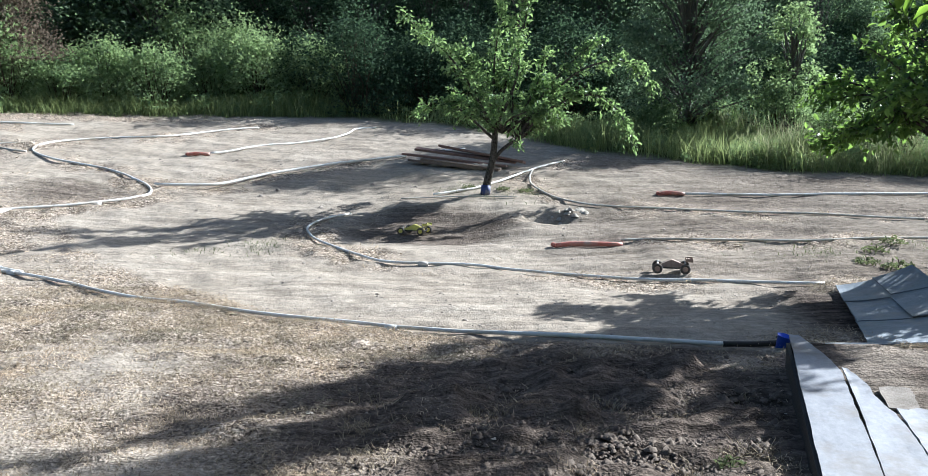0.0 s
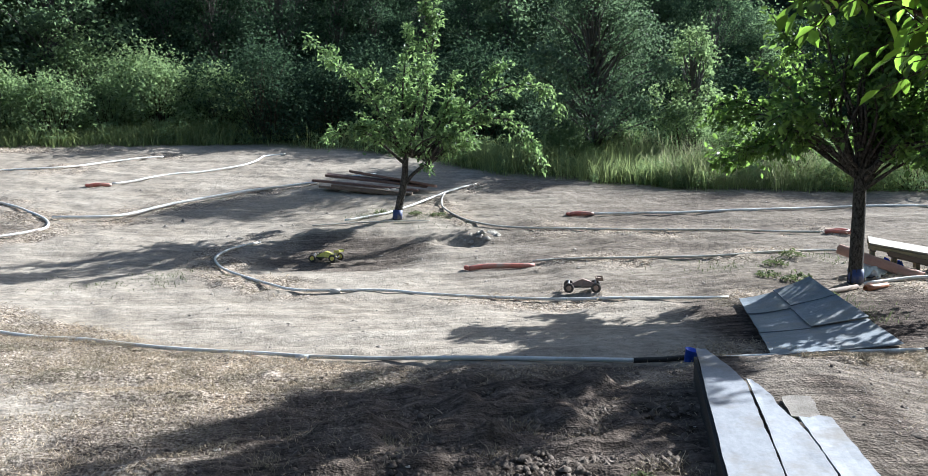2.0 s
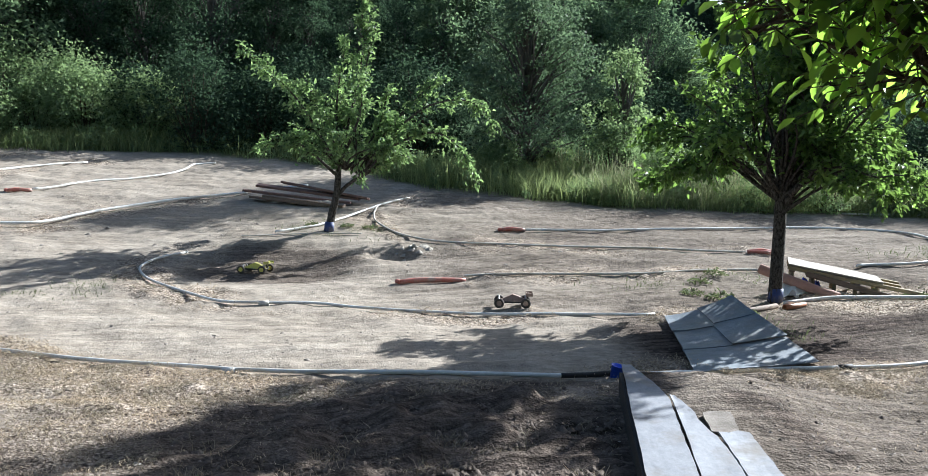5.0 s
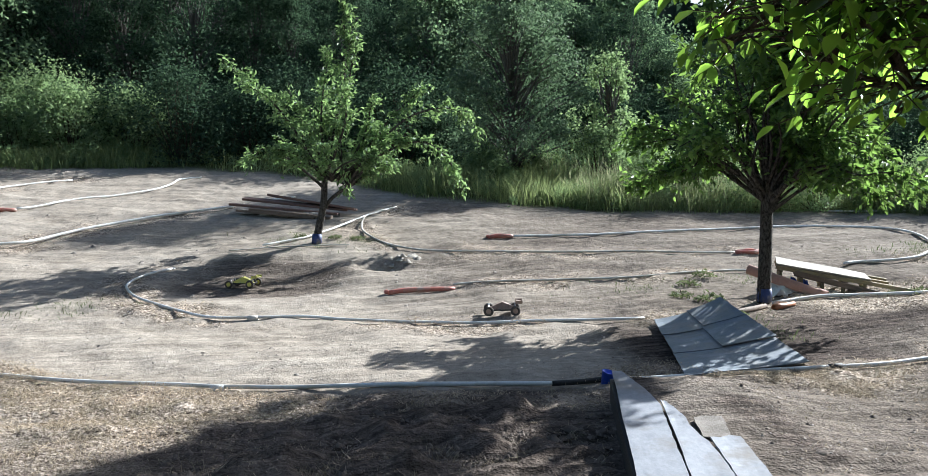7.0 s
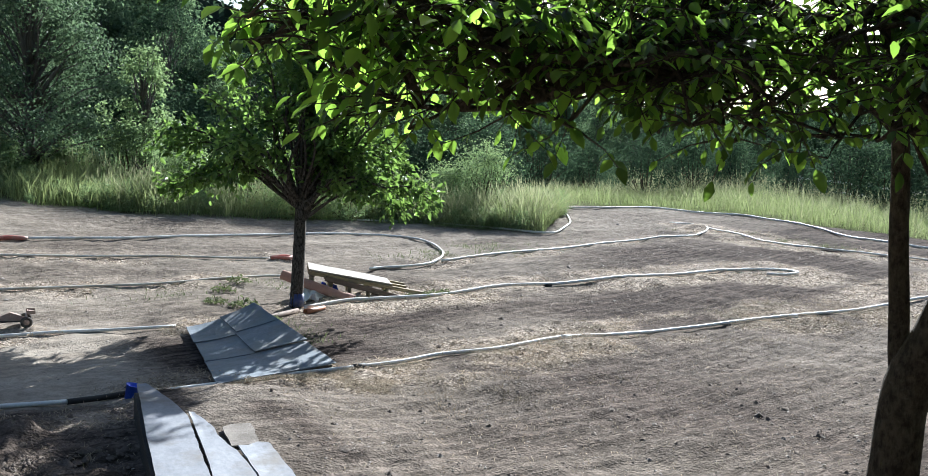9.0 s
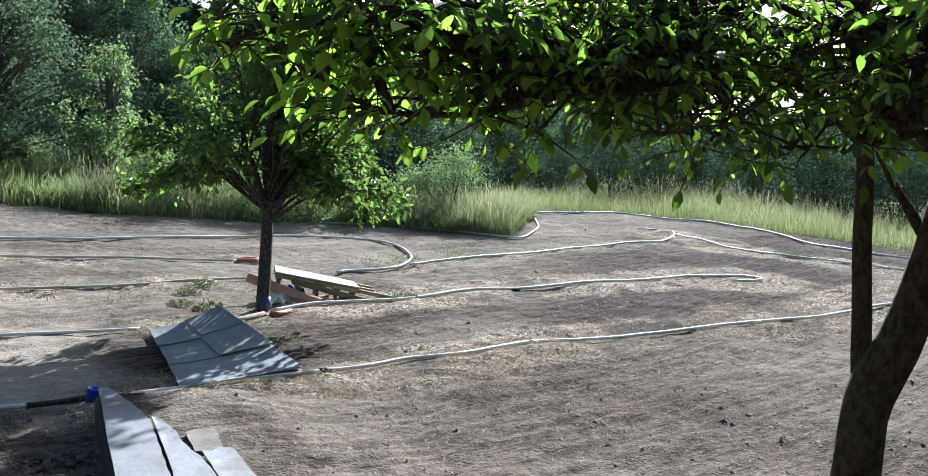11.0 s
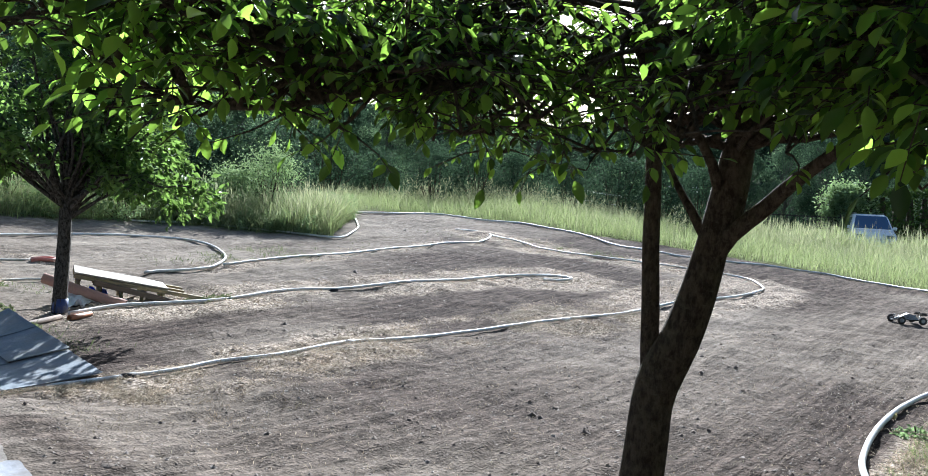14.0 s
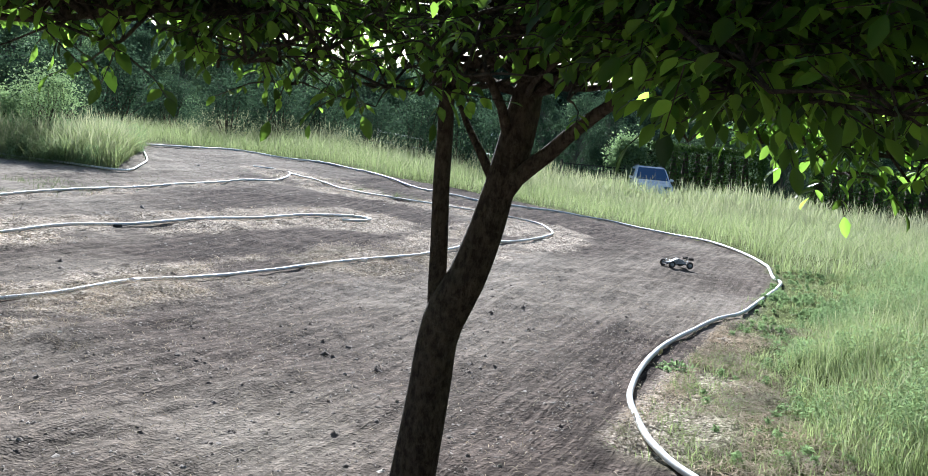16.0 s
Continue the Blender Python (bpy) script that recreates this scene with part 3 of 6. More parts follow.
    # Hollow of the banked corner: the berm's shade put into the soil tone.
    lanes = np.maximum(lanes, 0.75 * (1 - ease(0.5, 1.0, np.hypot((x + 0.5) / 1.9, (y - 13.6) / 1.3) + 0.15 * value_noise(x, y, 0.6, 49))))
    lanes = np.maximum(lanes, 0.7 * (1 - ease(0.4, 1.0, np.hypot((x + 6.6) / 1.3, (y - 14.6) / 1.2) + 0.2 * value_noise(x, y, 0.5, 50))))
    soil = np.maximum(soil, lanes * (1 - 0.9 * straw))
    # Straw thinned over the trampled oval, which paints its shaded earth darker.
    trodden = 1 - ease(0.6, 1.0, np.hypot((x - 0.55) / 2.1, (y - 5.3) / 1.9) + 0.25 * value_noise(x, y, 0.5, 9))
    straw = ease(0.12, 0.72, straw * (1 - 0.75 * trodden))
    return straw, np.clip(green, 0, 1), np.clip(soil, 0, 1)


def build_ground():
    xs, ys = axis(-15, 22, 0.066, 1800), axis(2.0, 21, 0.075, 1800)
    ys = np.unique(np.r_[ys, np.arange(3.5, 7.2, 0.0375)].round(4))
    ys = ys[np.r_[True, np.diff(ys) > 0.01]]
    x, y = np.meshgrid(xs, ys, indexing="ij")
    straw, green, soil = zones(x, y)
    near = ease(0, 1, (40 - np.hypot(x, y)) / 16)
    litter = (0.026 * value_noise(x, y, 0.16, 14) + 0.045 * np.maximum(0, value_noise(x, y, 0.5, 15))) * straw
    far = ease(30, 90, np.hypot(x, y)) * 0.8 * value_noise(x, y, 25.0, 16)
    litter = litter + (0.035 * value_noise(x, y, 0.17, 21) + 0.02 * value_noise(x, y, 0.08, 51)) * (1 - ease(0.5, 1.0, np.hypot((x - 0.7) / 2.0, (y - 5.4) / 1.8)))
    for cx, cy, w, h in ((0.6, 5.28, 0.12, 0.06), (1.52, 6.36, 0.2, 0.11), (0.52, 5.94, 0.22, 0.07), (-0.3, 5.6, 0.25, 0.05), (1.1, 5.7, 0.2, 0.06), (0.1, 6.4, 0.22, 0.05)):
        litter = litter + h * np.exp(-((x - cx) ** 2 + (y - cy) ** 2) / w**2) * (1 + 0.5 * value_noise(x, y, 0.12, 19))
    pipe_bed = sum(near_line(x, y, PIPES[n], 0.22) for n in ("front_right", "right_hook", "front_left", "inner_front", "mid_left"))
    z = surface_z(x, y) + litter * near * (1 - np.clip(pipe_bed, 0, 1)) + far
    nx, ny = len(xs), len(ys)
    i, j = np.meshgrid(np.arange(nx - 1), np.arange(ny - 1), indexing="ij")
    f = np.stack([i * ny + j, (i + 1) * ny + j, (i + 1) * ny + j + 1, i * ny + j + 1], -1).reshape(-1, 4)
    me = mesh_of("ground", np.stack([x, y, z], -1).reshape(-1, 3), f, smooth=True)
    for name, val in (("straw", straw), ("green", green), ("soil", soil)):
        me.attributes.new(name, "FLOAT", "POINT").data.foreach_set("value", val.astype(np.float32).ravel())
    return tagged(part("ground", me, EARTH), "dry dusty earth with straw litter and green verges", "ground", kind="structure")


build_ground()


# ---- track edging pipes ----
def edging(key, radius, mat, label, lift=0.0):
    line = np.array(PIPES[key])
    at = Vector((line[0][0], line[0][1], gz(*line[0])))
    p = spline(np.c_[line, np.zeros(len(line))], 0.12)
    w = rng.normal(size=len(p))
    w = np.convolve(w, np.ones(7) / 7, "same")
    p[:, 0] += 0.012 * w
    p[:, 2] = surface_z(p[:, 0], p[:, 1]) + radius * 0.95 + lift + 0.009 + 0.006 * np.abs(w)
    p[:, 2] = np.convolve(np.r_[[p[0, 2]] * 4, p[:, 2], [p[-1, 2]] * 4], np.ones(9) / 9, "valid")
    hose = thing("edging_pipe", Matrix.Translation(at), label, "pipe", "track edging pipes")
    part("hose", tubes_mesh("hose", [(p - np.array(at), radius)], 10), mat, hose)
    return hose, p


for key, radius, mat, label in (
    ("front_left", 0.019, PIPE, "grey-white plastic pipe lying along the track edge"),
    ("front_right", 0.02, PIPE, "grey-white plastic pipe winding between the lanes"),
    ("inner_right", 0.021, PIPE, "pale plastic pipe edging the far lane"),
    ("outer_right", 0.025, PIPE, "white plastic pipe between dirt track and tall grass"),
    ("island", 0.021, PIPE, "pale pipe round the tall grass island"),
    ("loop", 0.023, PIPE, "white pipe bent into a hairpin on dirt"),
    ("back_mid", 0.018, PIPE_OLD, "dusty pale pipe curving past the small tree"),
    ("mid", 0.018, PIPE_OLD, "dusty tan pipe between two dirt lanes"),
    ("inner_front", 0.018, PIPE, "dusty white pipe round the banked corner"),
    ("tree_white", 0.020, PIPE, "white pipe beside the small plum tree"),
    ("berm_thin", 0.011, PIPE_OLD, "thin dusty pipe on top of the berm"),
    ("mid_left", 0.026, PIPE, "white pipe leading to the stacked planks"),
    ("left_main", 0.022, PIPE, "white pipe winding through the upper track"),
    ("left_stub", 0.02, PIPE_OLD, "short dusty pipe folded at a corner"),
    ("left_link", 0.022, PIPE, "white pipe curving round the turn"),
    ("upper", 0.022, PIPE, "white pipe dividing the upper lanes"),
    ("far_left", 0.022, PIPE, "white pipe round the far corner"),
    ("stub_d", 0.02, PIPE, "short white pipe behind the planks"),
    ("right_hook", 0.023, PIPE, "white pipe with a folded-back end on dirt"),
):
    edging(key, radius, mat, label, 0.02 if key == "mid_left" else 0.0)


# ---- trees ----
def bend(a, b, sag, gen, n=6):
    """A limb from a to b, sagging (negative: arching) and a little crooked."""
    a, b = np.asarray(a, float), np.asarray(b, float)
    t = np.linspace(0, 1, n)[:, None]
    p = a + (b - a) * t
    p[:, 2] -= sag * 4 * (t * (1 - t))[:, 0]
    p[1:-1] += gen.normal(size=(n - 2, 3)) * 0.03 * np.linalg.norm(b - a)
    return p


def aimed_leaves(name, at, way, size, gen, wide=0.5, spread=0.7, cup=0.16):
    """Leaves that point roughly along the given ways, each a folded, tapering blade of six triangles."""
    n = len(at)
    a = way + gen.normal(size=(n, 3)) * spread
    a /= np.linalg.norm(a, axis=1)[:, None] + 1e-9
    c = np.cross(gen.normal(size=(n, 3)) * 0.6 + np.array([0, 0, 1.0]), a)
    c /= np.linalg.norm(c, axis=1)[:, None] + 1e-9
    nn = np.cross(a, c)
    s = size * gen.uniform(0.6, 1.25, n)[:, None]
    w = s * wide * 0.5
    mid = at + a * s * 0.5 - nn * s * 0.05
    tip = at + a * s - nn * s * 0.16
    rows = [at]
    for side in (1, -1):
        rows.append(at + a * s * 0.32 + side * c * w + nn * s * cup)
        rows.append(at + a * s * 0.7 + side * c * w * 0.72 + nn * s * cup * 0.5)
    v = np.stack([*rows, tip, mid], 1).reshape(-1, 3)
    o = np.arange(n)[:, None] * 7
    f = np.stack([o + [0, 6, 1], o + [1, 6, 2], o + [2, 6, 5], o + [0, 3, 6], o + [3, 4, 6], o + [4, 5, 6]], 1).reshape(-1, 3)
    return mesh_of(name, v, f)


def leafy_tree(name, base, trunk, limbs, gen, leaf_mat, bark, leaf, label, shoots=6.0, shoot=0.4, dense=95, puff=0.05, start=0.2, rise=0.3, droop=0.15, category="tree", group=""):
    """A tree from its trunk line and limbs (each a polyline with its thick end's radius): side shoots spring from the limbs, and leaves stand along the shoots and the limb tips, with gaps between them."""
    tree = thing(name, Matrix.Translation(base), label, category, group)
    runs, spots, ways = [trunk], [], []

    def clothe(line, count):
        u = gen.random(count) ** 0.8 * (len(line) - 1)
        i = np.minimum(u.astype(int), len(line) - 2)
        q = line[i] + (line[i + 1] - line[i]) * (u - i)[:, None]
        spots.append(q + gen.normal(size=(count, 3)) * puff)
        d = line[i + 1] - line[i]
        ways.append(0.7 * d / (np.linalg.norm(d, axis=1)[:, None] + 1e-9) + np.array([0, 0, -0.15]))

    twigs = []
    for path, r in limbs:
        path = spline(path, 0.1)
        n = len(path)
        runs.append((path, np.linspace(r, 0.006, n)))
        length = np.linalg.norm(np.diff(path, axis=0), axis=1).sum()
        clothe(path[int(n * 0.62) :], int(dense * length * 0.38))
        for _ in range(int(length * shoots)):
            u = gen.uniform(start, 0.97)
            i = min(n - 2, int(u * n))
            d = path[i + 1] - path[i]
            d = d / (np.linalg.norm(d) + 1e-9) * 0.75 + gen.normal(size=3) * 0.6 + np.array([0, 0, rise])
            d /= np.linalg.norm(d)
            ln = shoot * gen.uniform(0.35, 1.35) * (1.15 - 0.5 * u)
            t = np.linspace(0, 1, 5)[:, None]
            tw = path[i] + d * t * ln + gen.normal(size=(5, 3)) * 0.02 * ln
            tw[:, 2] -= droop * ln * t[:, 0] ** 2
            twigs.append((tw, np.linspace(0.006, 0.002, 5)))
            clothe(tw, max(3, int(dense * ln * gen.uniform(0.4, 1.3))))
    part("trunk", tubes_mesh("trunk", runs, 9), bark, tree)
    tagged(part("crown_wood", tubes_mesh("crown_wood", twigs, 4), bark, tree), kind="stuff")
    part("crown", aimed_leaves("crown", np.vstack(spots), np.vstack(ways), leaf, gen), leaf_mat, tree)
    return tree


def plum_small():
    gen = np.random.default_rng(21)
    b = (0.26, 15.5, gz(0.26, 15.5) - 0.03)
    trunk = (spline([(0, 0, 0), (0.07, 0.0, 0.35), (0.15, 0.0, 0.7), (0.19, 0.02, 1.25)], 0.1), None)
    trunk = (trunk[0], np.linspace(0.075, 0.05, len(trunk[0])))
    arms = [((0.2, 0, 1.2), (0.35, 0.05, 2.0), (0.52, 0.1, 3.0), (0.62, 0.1, 4.55)), ((0.2, 0, 1.2), (0.5, -0.15, 2.0), (0.72, -0.1, 2.8), (0.8, 0, 3.5)), ((0.2, 0, 1.3), (0.2, 0.1, 2.2), (0.3, 0.1, 3.3)),
            ((0.18, 0, 1.1), (-0.25, 0.0, 1.9), (-0.85, 0.1, 2.6), (-1.5, 0.1, 3.25)), ((0.18, 0, 1.1), (-0.3, -0.3, 1.9), (-0.7, -0.4, 2.45), (-1.15, -0.3, 2.75)), ((0.15, 0, 1.0), (-0.35, 0.1, 1.5), (-0.8, 0.15, 1.7), (-1.15, 0.2, 1.4)),
            ((0.55, 0, 0.95), (0.9, 0.1, 1.7), (1.35, 0.1, 2.25), (1.95, 0.15, 2.75)), ((0.55, 0, 0.95), (1.0, 0, 1.6), (1.7, 0, 2.15), (2.35, 0, 2.35), (2.75, 0, 2.2), (2.95, 0, 1.85)),
            ((0.55, 0, 0.95), (1.1, -0.1, 1.45), (1.8, -0.1, 1.75), (2.25, -0.1, 1.55), (2.5, -0.1, 1.1), (2.55, -0.1, 0.85)), ((0.3, 0.0, 1.4), (0.35, 0.4, 2.2), (0.2, 0.6, 2.9)), ((0.3, 0.0, 1.4), (0.6, -0.4, 2.1), (0.5, -0.5, 2.7)),
            ((0.4, 0, 1.1), (0.9, 0.2, 1.9), (1.2, 0.3, 2.6)), ((0.2, 0, 1.2), (-0.15, 0.2, 2.1), (-0.35, 0.2, 2.7))]
    limbs = [(np.array(p) + np.r_[np.zeros((1, 3)), gen.normal(size=(len(p) - 1, 3)) * 0.04], 0.03) for p in arms]
    for k in range(22):
        d = gen.normal(size=3)
        d /= np.linalg.norm(d)
        e = np.array([0.6, 0.0, 1.7]) + d * np.array([1.3, 0.95, 0.55])
        limbs.append((bend((0.3, 0, 1.1) if k % 2 else (0.55, 0, 1.0), e, -0.12, gen), 0.018))
    limbs.append((np.array([(0.1, 0, 0.5), (0.22, 0, 0.72), (0.42, 0.02, 0.9), (0.7, 0.03, 1.05), (1.1, 0.1, 1.4)]), 0.042))
    return leafy_tree("plum_tree", b, trunk, limbs, gen, LEAF_PLUM, BARK_PLUM, 0.088, "young plum tree with arching leafy branches", 5.6, 0.34, 110, 0.045, 0.3, 0.2, 0.2)


def plum_large():
    gen = np.random.default_rng(22)
    b = (5.6, 9.95, gz(5.6, 9.95) - 0.03)
    p = spline([(0, 0, 0), (0.02, 0, 0.5), (0.05, 0.02, 1.05), (0.05, 0.02, 1.6), (0.07, 0.0, 2.3)], 0.1)
    trunk = (p, np.interp(np.linspace(0, 1, len(p)), [0, 0.5, 0.62, 1], [0.088, 0.074, 0.055, 0.03]))
    limbs = []

    def reach_to(ahead, across, z, sag, r):
        """A limb to a point given towards the sun (ahead) and square to that (across)."""
        low = 1.1 + min(1.1, 0.3 * (z - 1.4)) * gen.random() + 0.15 * gen.random()
        limbs.append((bend((0.05, 0.02, low), (0.84 * ahead + 0.54 * across, 0.54 * ahead - 0.84 * across, z), sag, gen), r))

    for k in range(30):
        a = k * 2.399 + gen.uniform(-0.3, 0.3)
        z = 1.6 + 3.9 * (k + 0.5) / 30
        reach = float(np.interp(z, [1.6, 2.0, 3.2, 4.2, 5.0, 5.55], [1.5, 1.35, 1.2, 1.15, 0.8, 0.4])) * gen.uniform(0.65, 1.0)
        lean = float(np.interp(z, [1.3, 3.0, 4.3, 5.5], [0, 0.05, 0.65, 0.4]))
        reach_to(1.3 * reach * math.sin(a), lean + reach * math.cos(a), z, -0.25, 0.022)
    for k in range(14):
        reach_to(gen.uniform(-0.6, 0.6), gen.uniform(0.1, 2.0), gen.uniform(3.9, 5.6), -0.3, 0.022)
    for k in range(6):
        reach_to(gen.uniform(0.1, 1.3), gen.uniform(0.2, 1.0), gen.uniform(1.6, 2.3), -0.15, 0.025)
    for k in range(7):
        reach_to(gen.uniform(-0.6, 0.6), gen.uniform(1.3, 2.1), gen.uniform(2.6, 3.8), -0.2, 0.026)
    for k in range(15):
        reach_to(gen.uniform(-0.2, 1.3), gen.uniform(0.2, 1.9), gen.uniform(1.15, 1.95), -0.4, 0.02)
    for k in range(7):
        reach = gen.uniform(1.1, 1.9)
        limbs.append((bend((0.05, 0.02, 1.25), (-0.87 * reach, 0.49 * reach + gen.uniform(-0.4, 0.3), gen.uniform(1.4, 2.2)), -0.4, gen), 0.025))
    return leafy_tree("fruit_tree", b, trunk, limbs, gen, LEAF_FRUIT, BARK_PLUM, 0.1, "round-crowned fruit tree with dark slender trunk", 5.6, 0.34, 84, 0.05, 0.3, 0.2, 0.25)


plum_small()
plum_large()


def wood_tree(name, h, wide, gen, leaf_mat, label, clumps=85, per=170, leaf=0.165, low=0.0, bark=BARK_GREY):
    """A woodland tree at the origin: trunk, limbs to every clump, and clumps of leaves."""
    tree = thing(name, Matrix(), label, "tree", "woodland trees")
    lean = gen.normal(size=2) * 0.04 * h
    tp = spline([(0, 0, -0.4), (lean[0] * 0.3, lean[1] * 0.3, h * 0.3), (lean[0], lean[1], h * 0.8)], 0.5)
    runs = [(tp, np.linspace(0.03 * h * 0.6, 0.02, len(tp)))]
    at = []
    for _ in range(clumps):
        u = gen.uniform(low, 1.0)
        shape = math.sin(math.pi * min(1, 0.3 + 0.7 * u ** 0.8)) ** 0.7 + 0.12
        a, rr = gen.uniform(0, 6.28), wide * shape * gen.uniform(0.35, 1.05)
        c = np.array([lean[0] * u + rr * math.cos(a), lean[1] * u + rr * math.sin(a), u * h])
        i = int(np.clip(u * 0.75, 0, 0.99) * len(tp))
        runs.append((bend(tp[i], c, -0.1 * rr, gen, 4), np.linspace(0.035, 0.008, 4)))
        s = wide * gen.uniform(0.1, 0.24)
        at.append(c + gen.normal(size=(per, 3)) * np.array([s, s, s * 0.7]) * 0.8)
    part("trunk", tubes_mesh("trunk", runs, 6), bark, tree)
    part("crown", leaves_mesh("crown", np.vstack(at), leaf, gen, 0.3, 0.6), leaf_mat, tree)
    return tree


def shrub(name, h, wide, gen, leaf_mat, label, clumps=30, per=190, leaf=0.085):
    bush = thing(name, Matrix(), label, "shrub", "shrubs at the wood's edge")
    runs, at = [], []
    for _ in range(clumps):
        a, u = gen.uniform(0, 6.28), gen.uniform(0.05, 1.0)
        rr = wide * math.sqrt(max(0.05, 1 - u * u)) * gen.uniform(0.3, 1.0)
        c = np.array([rr * math.cos(a), rr * math.sin(a), u * h])
        runs.append((bend((0.1 * math.cos(a), 0.1 * math.sin(a), -0.15), c, -0.1, gen, 4), np.linspace(0.02, 0.005, 4)))
        s = 0.13 * (wide + h) * gen.uniform(0.6, 1.2)
        at.append(c + gen.normal(size=(per, 3)) * s * 0.6)
    part("stem", tubes_mesh("stem", runs, 4), BARK, bush)
    pts = np.vstack(at)
    pts[:, 2] = np.maximum(pts[:, 2], 0.02)
    part("foliage", leaves_mesh("foliage", pts, leaf, gen, 0.1, 0.6), leaf_mat, bush)
    return bush


def polar(r, th):
    return (-r * math.sin(radians(th)), r * math.cos(radians(th)))


def plant_woods():
    gen = np.random.default_rng(5)
    kinds = [wood_tree("woodland_tree", h, w, np.random.default_rng(30 + k), LEAF_SUNLIT if k in (1, 3) else LEAF_SHADED, "tall dense broadleaf tree at the wood's edge and in the added back screen") for k, (h, w) in enumerate(((9.5, 2.6), (8.0, 2.9), (11.0, 3.0), (7.0, 2.4)))]
    first = [True] * len(kinds)

    def place(k, r, th, scale):
        x, y = polar(r, th)
        m = Matrix.LocRotScale((x, y, gz(x, y)), Euler((0, 0, gen.uniform(0, 6.28))), None)
        if first[k]:
            ob = kinds[k]
            ob.matrix_basis = m
            first[k] = False
        else:
            ob = copy_thing(kinds[k], m)
        ob.scale = (scale,) * 3

    for row, (lo, hi, gap) in enumerate(((26.0, 28.5, 3.0), (30.0, 33.0, 3.6), (35.0, 39.0, 4.2))):
        th = 46.0 - row
        while th > -112:
            r = gen.uniform(lo, hi)
            tall = gen.uniform(5.4, 6.6) if th > 4 else gen.uniform(4.2, 5.2)
            if th >= -42:
                r, tall = r + 4.0, tall + 0.6
            if -31 < th < -23:
                tall = gen.uniform(4.2, 4.8)
            if th < -35:
                tall = gen.uniform(3.6, 4.3)
            if th < -42:
                r, tall = (r + 17, gen.uniform(4.0, 5.2)) if th > -66 else (r + 27, gen.uniform(5.0, 6.4))
            if th < -42 and row:
                r += 14 * row
            tall += 0.9 * row if not -31 < th < -23 else 0.3 * row
            # Share of sunlit-toned trees follows where the wood stands bright.
            k = int(gen.integers(0, 2)) * 2 + (gen.random() < (0.9 if th > 18 else 0.35 if th > 10 else 0.3 if th < -42 else 0.5 if th < -8 else 0.15))
            place(k, r, th, tall / (9.5, 8.0, 11.0, 7.0)[k])
            th -= gen.uniform(0.8, 1.2) * gap * (0.72 if th < -42 else 1.0)
    # Unseen trees added behind the stand, to block skylight from the back.
    th = -125.0
    while th > -245:
        k = int(gen.integers(0, 2)) * 2
        place(k, gen.uniform(8.5, 12), th, gen.uniform(8.5, 10.5) / (9.5, 8.0, 11.0, 7.0)[k])
        th -= gen.uniform(9, 13)


plant_woods()


def plant_shrubs():
    gen = np.random.default_rng(6)
    kinds = [shrub("shrub", h, w, np.random.default_rng(50 + k), LEAF_BUSH, "leafy green shrub at the edge of the wood") for k, (h, w) in enumerate(((1.7, 1.2), (1.2, 1.1), (2.2, 1.4)))]
    kinds.append(shrub("shrub", 2.0, 1.4, np.random.default_rng(54), LEAF_SHADED, "undergrowth shrub with the wood's shade put into its leaf colour"))
    first = [True] * 4
    for row in range(2):
        th = 41.0
        while th > (-44 if row == 0 else -70):
            r = gen.uniform(24.9, 26.2) if th > -3 else gen.uniform(20.6, 22.6)
            if row:
                r = gen.uniform(26.5, 28.5) if th > -42 else gen.uniform(33, 36)
            k = int(gen.integers(0, 3))
            # Behind the plum, shrubs take the leaf colour that carries the wood's shade.
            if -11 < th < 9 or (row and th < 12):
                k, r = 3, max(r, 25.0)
            x, y = polar(r, th)
            m = Matrix.LocRotScale((x, y, gz(x, y)), Euler((0, 0, gen.uniform(0, 6.28))), None)
            ob = kinds[k] if first[k] else copy_thing(kinds[k], m)
            ob.matrix_basis = m
            low = th < -8 and not row
            ob.scale = (gen.uniform(0.55, 0.8) if low else gen.uniform(0.75, 1.15) if th > 9 else gen.uniform(0.85, 1.3),) * 3
            first[k] = False
            th -= gen.uniform(2.4, 3.8)


plant_shrubs()


dry_bush = shrub("dry_shrub", 1.9, 1.3, np.random.default_rng(58), LEAF_BROWN, "withered brown shrub at the wood's edge")
dry_bush.matrix_basis = pose(*polar(26.4, 26.8), gz(*polar(26.4, 26.8)) + 1.1)


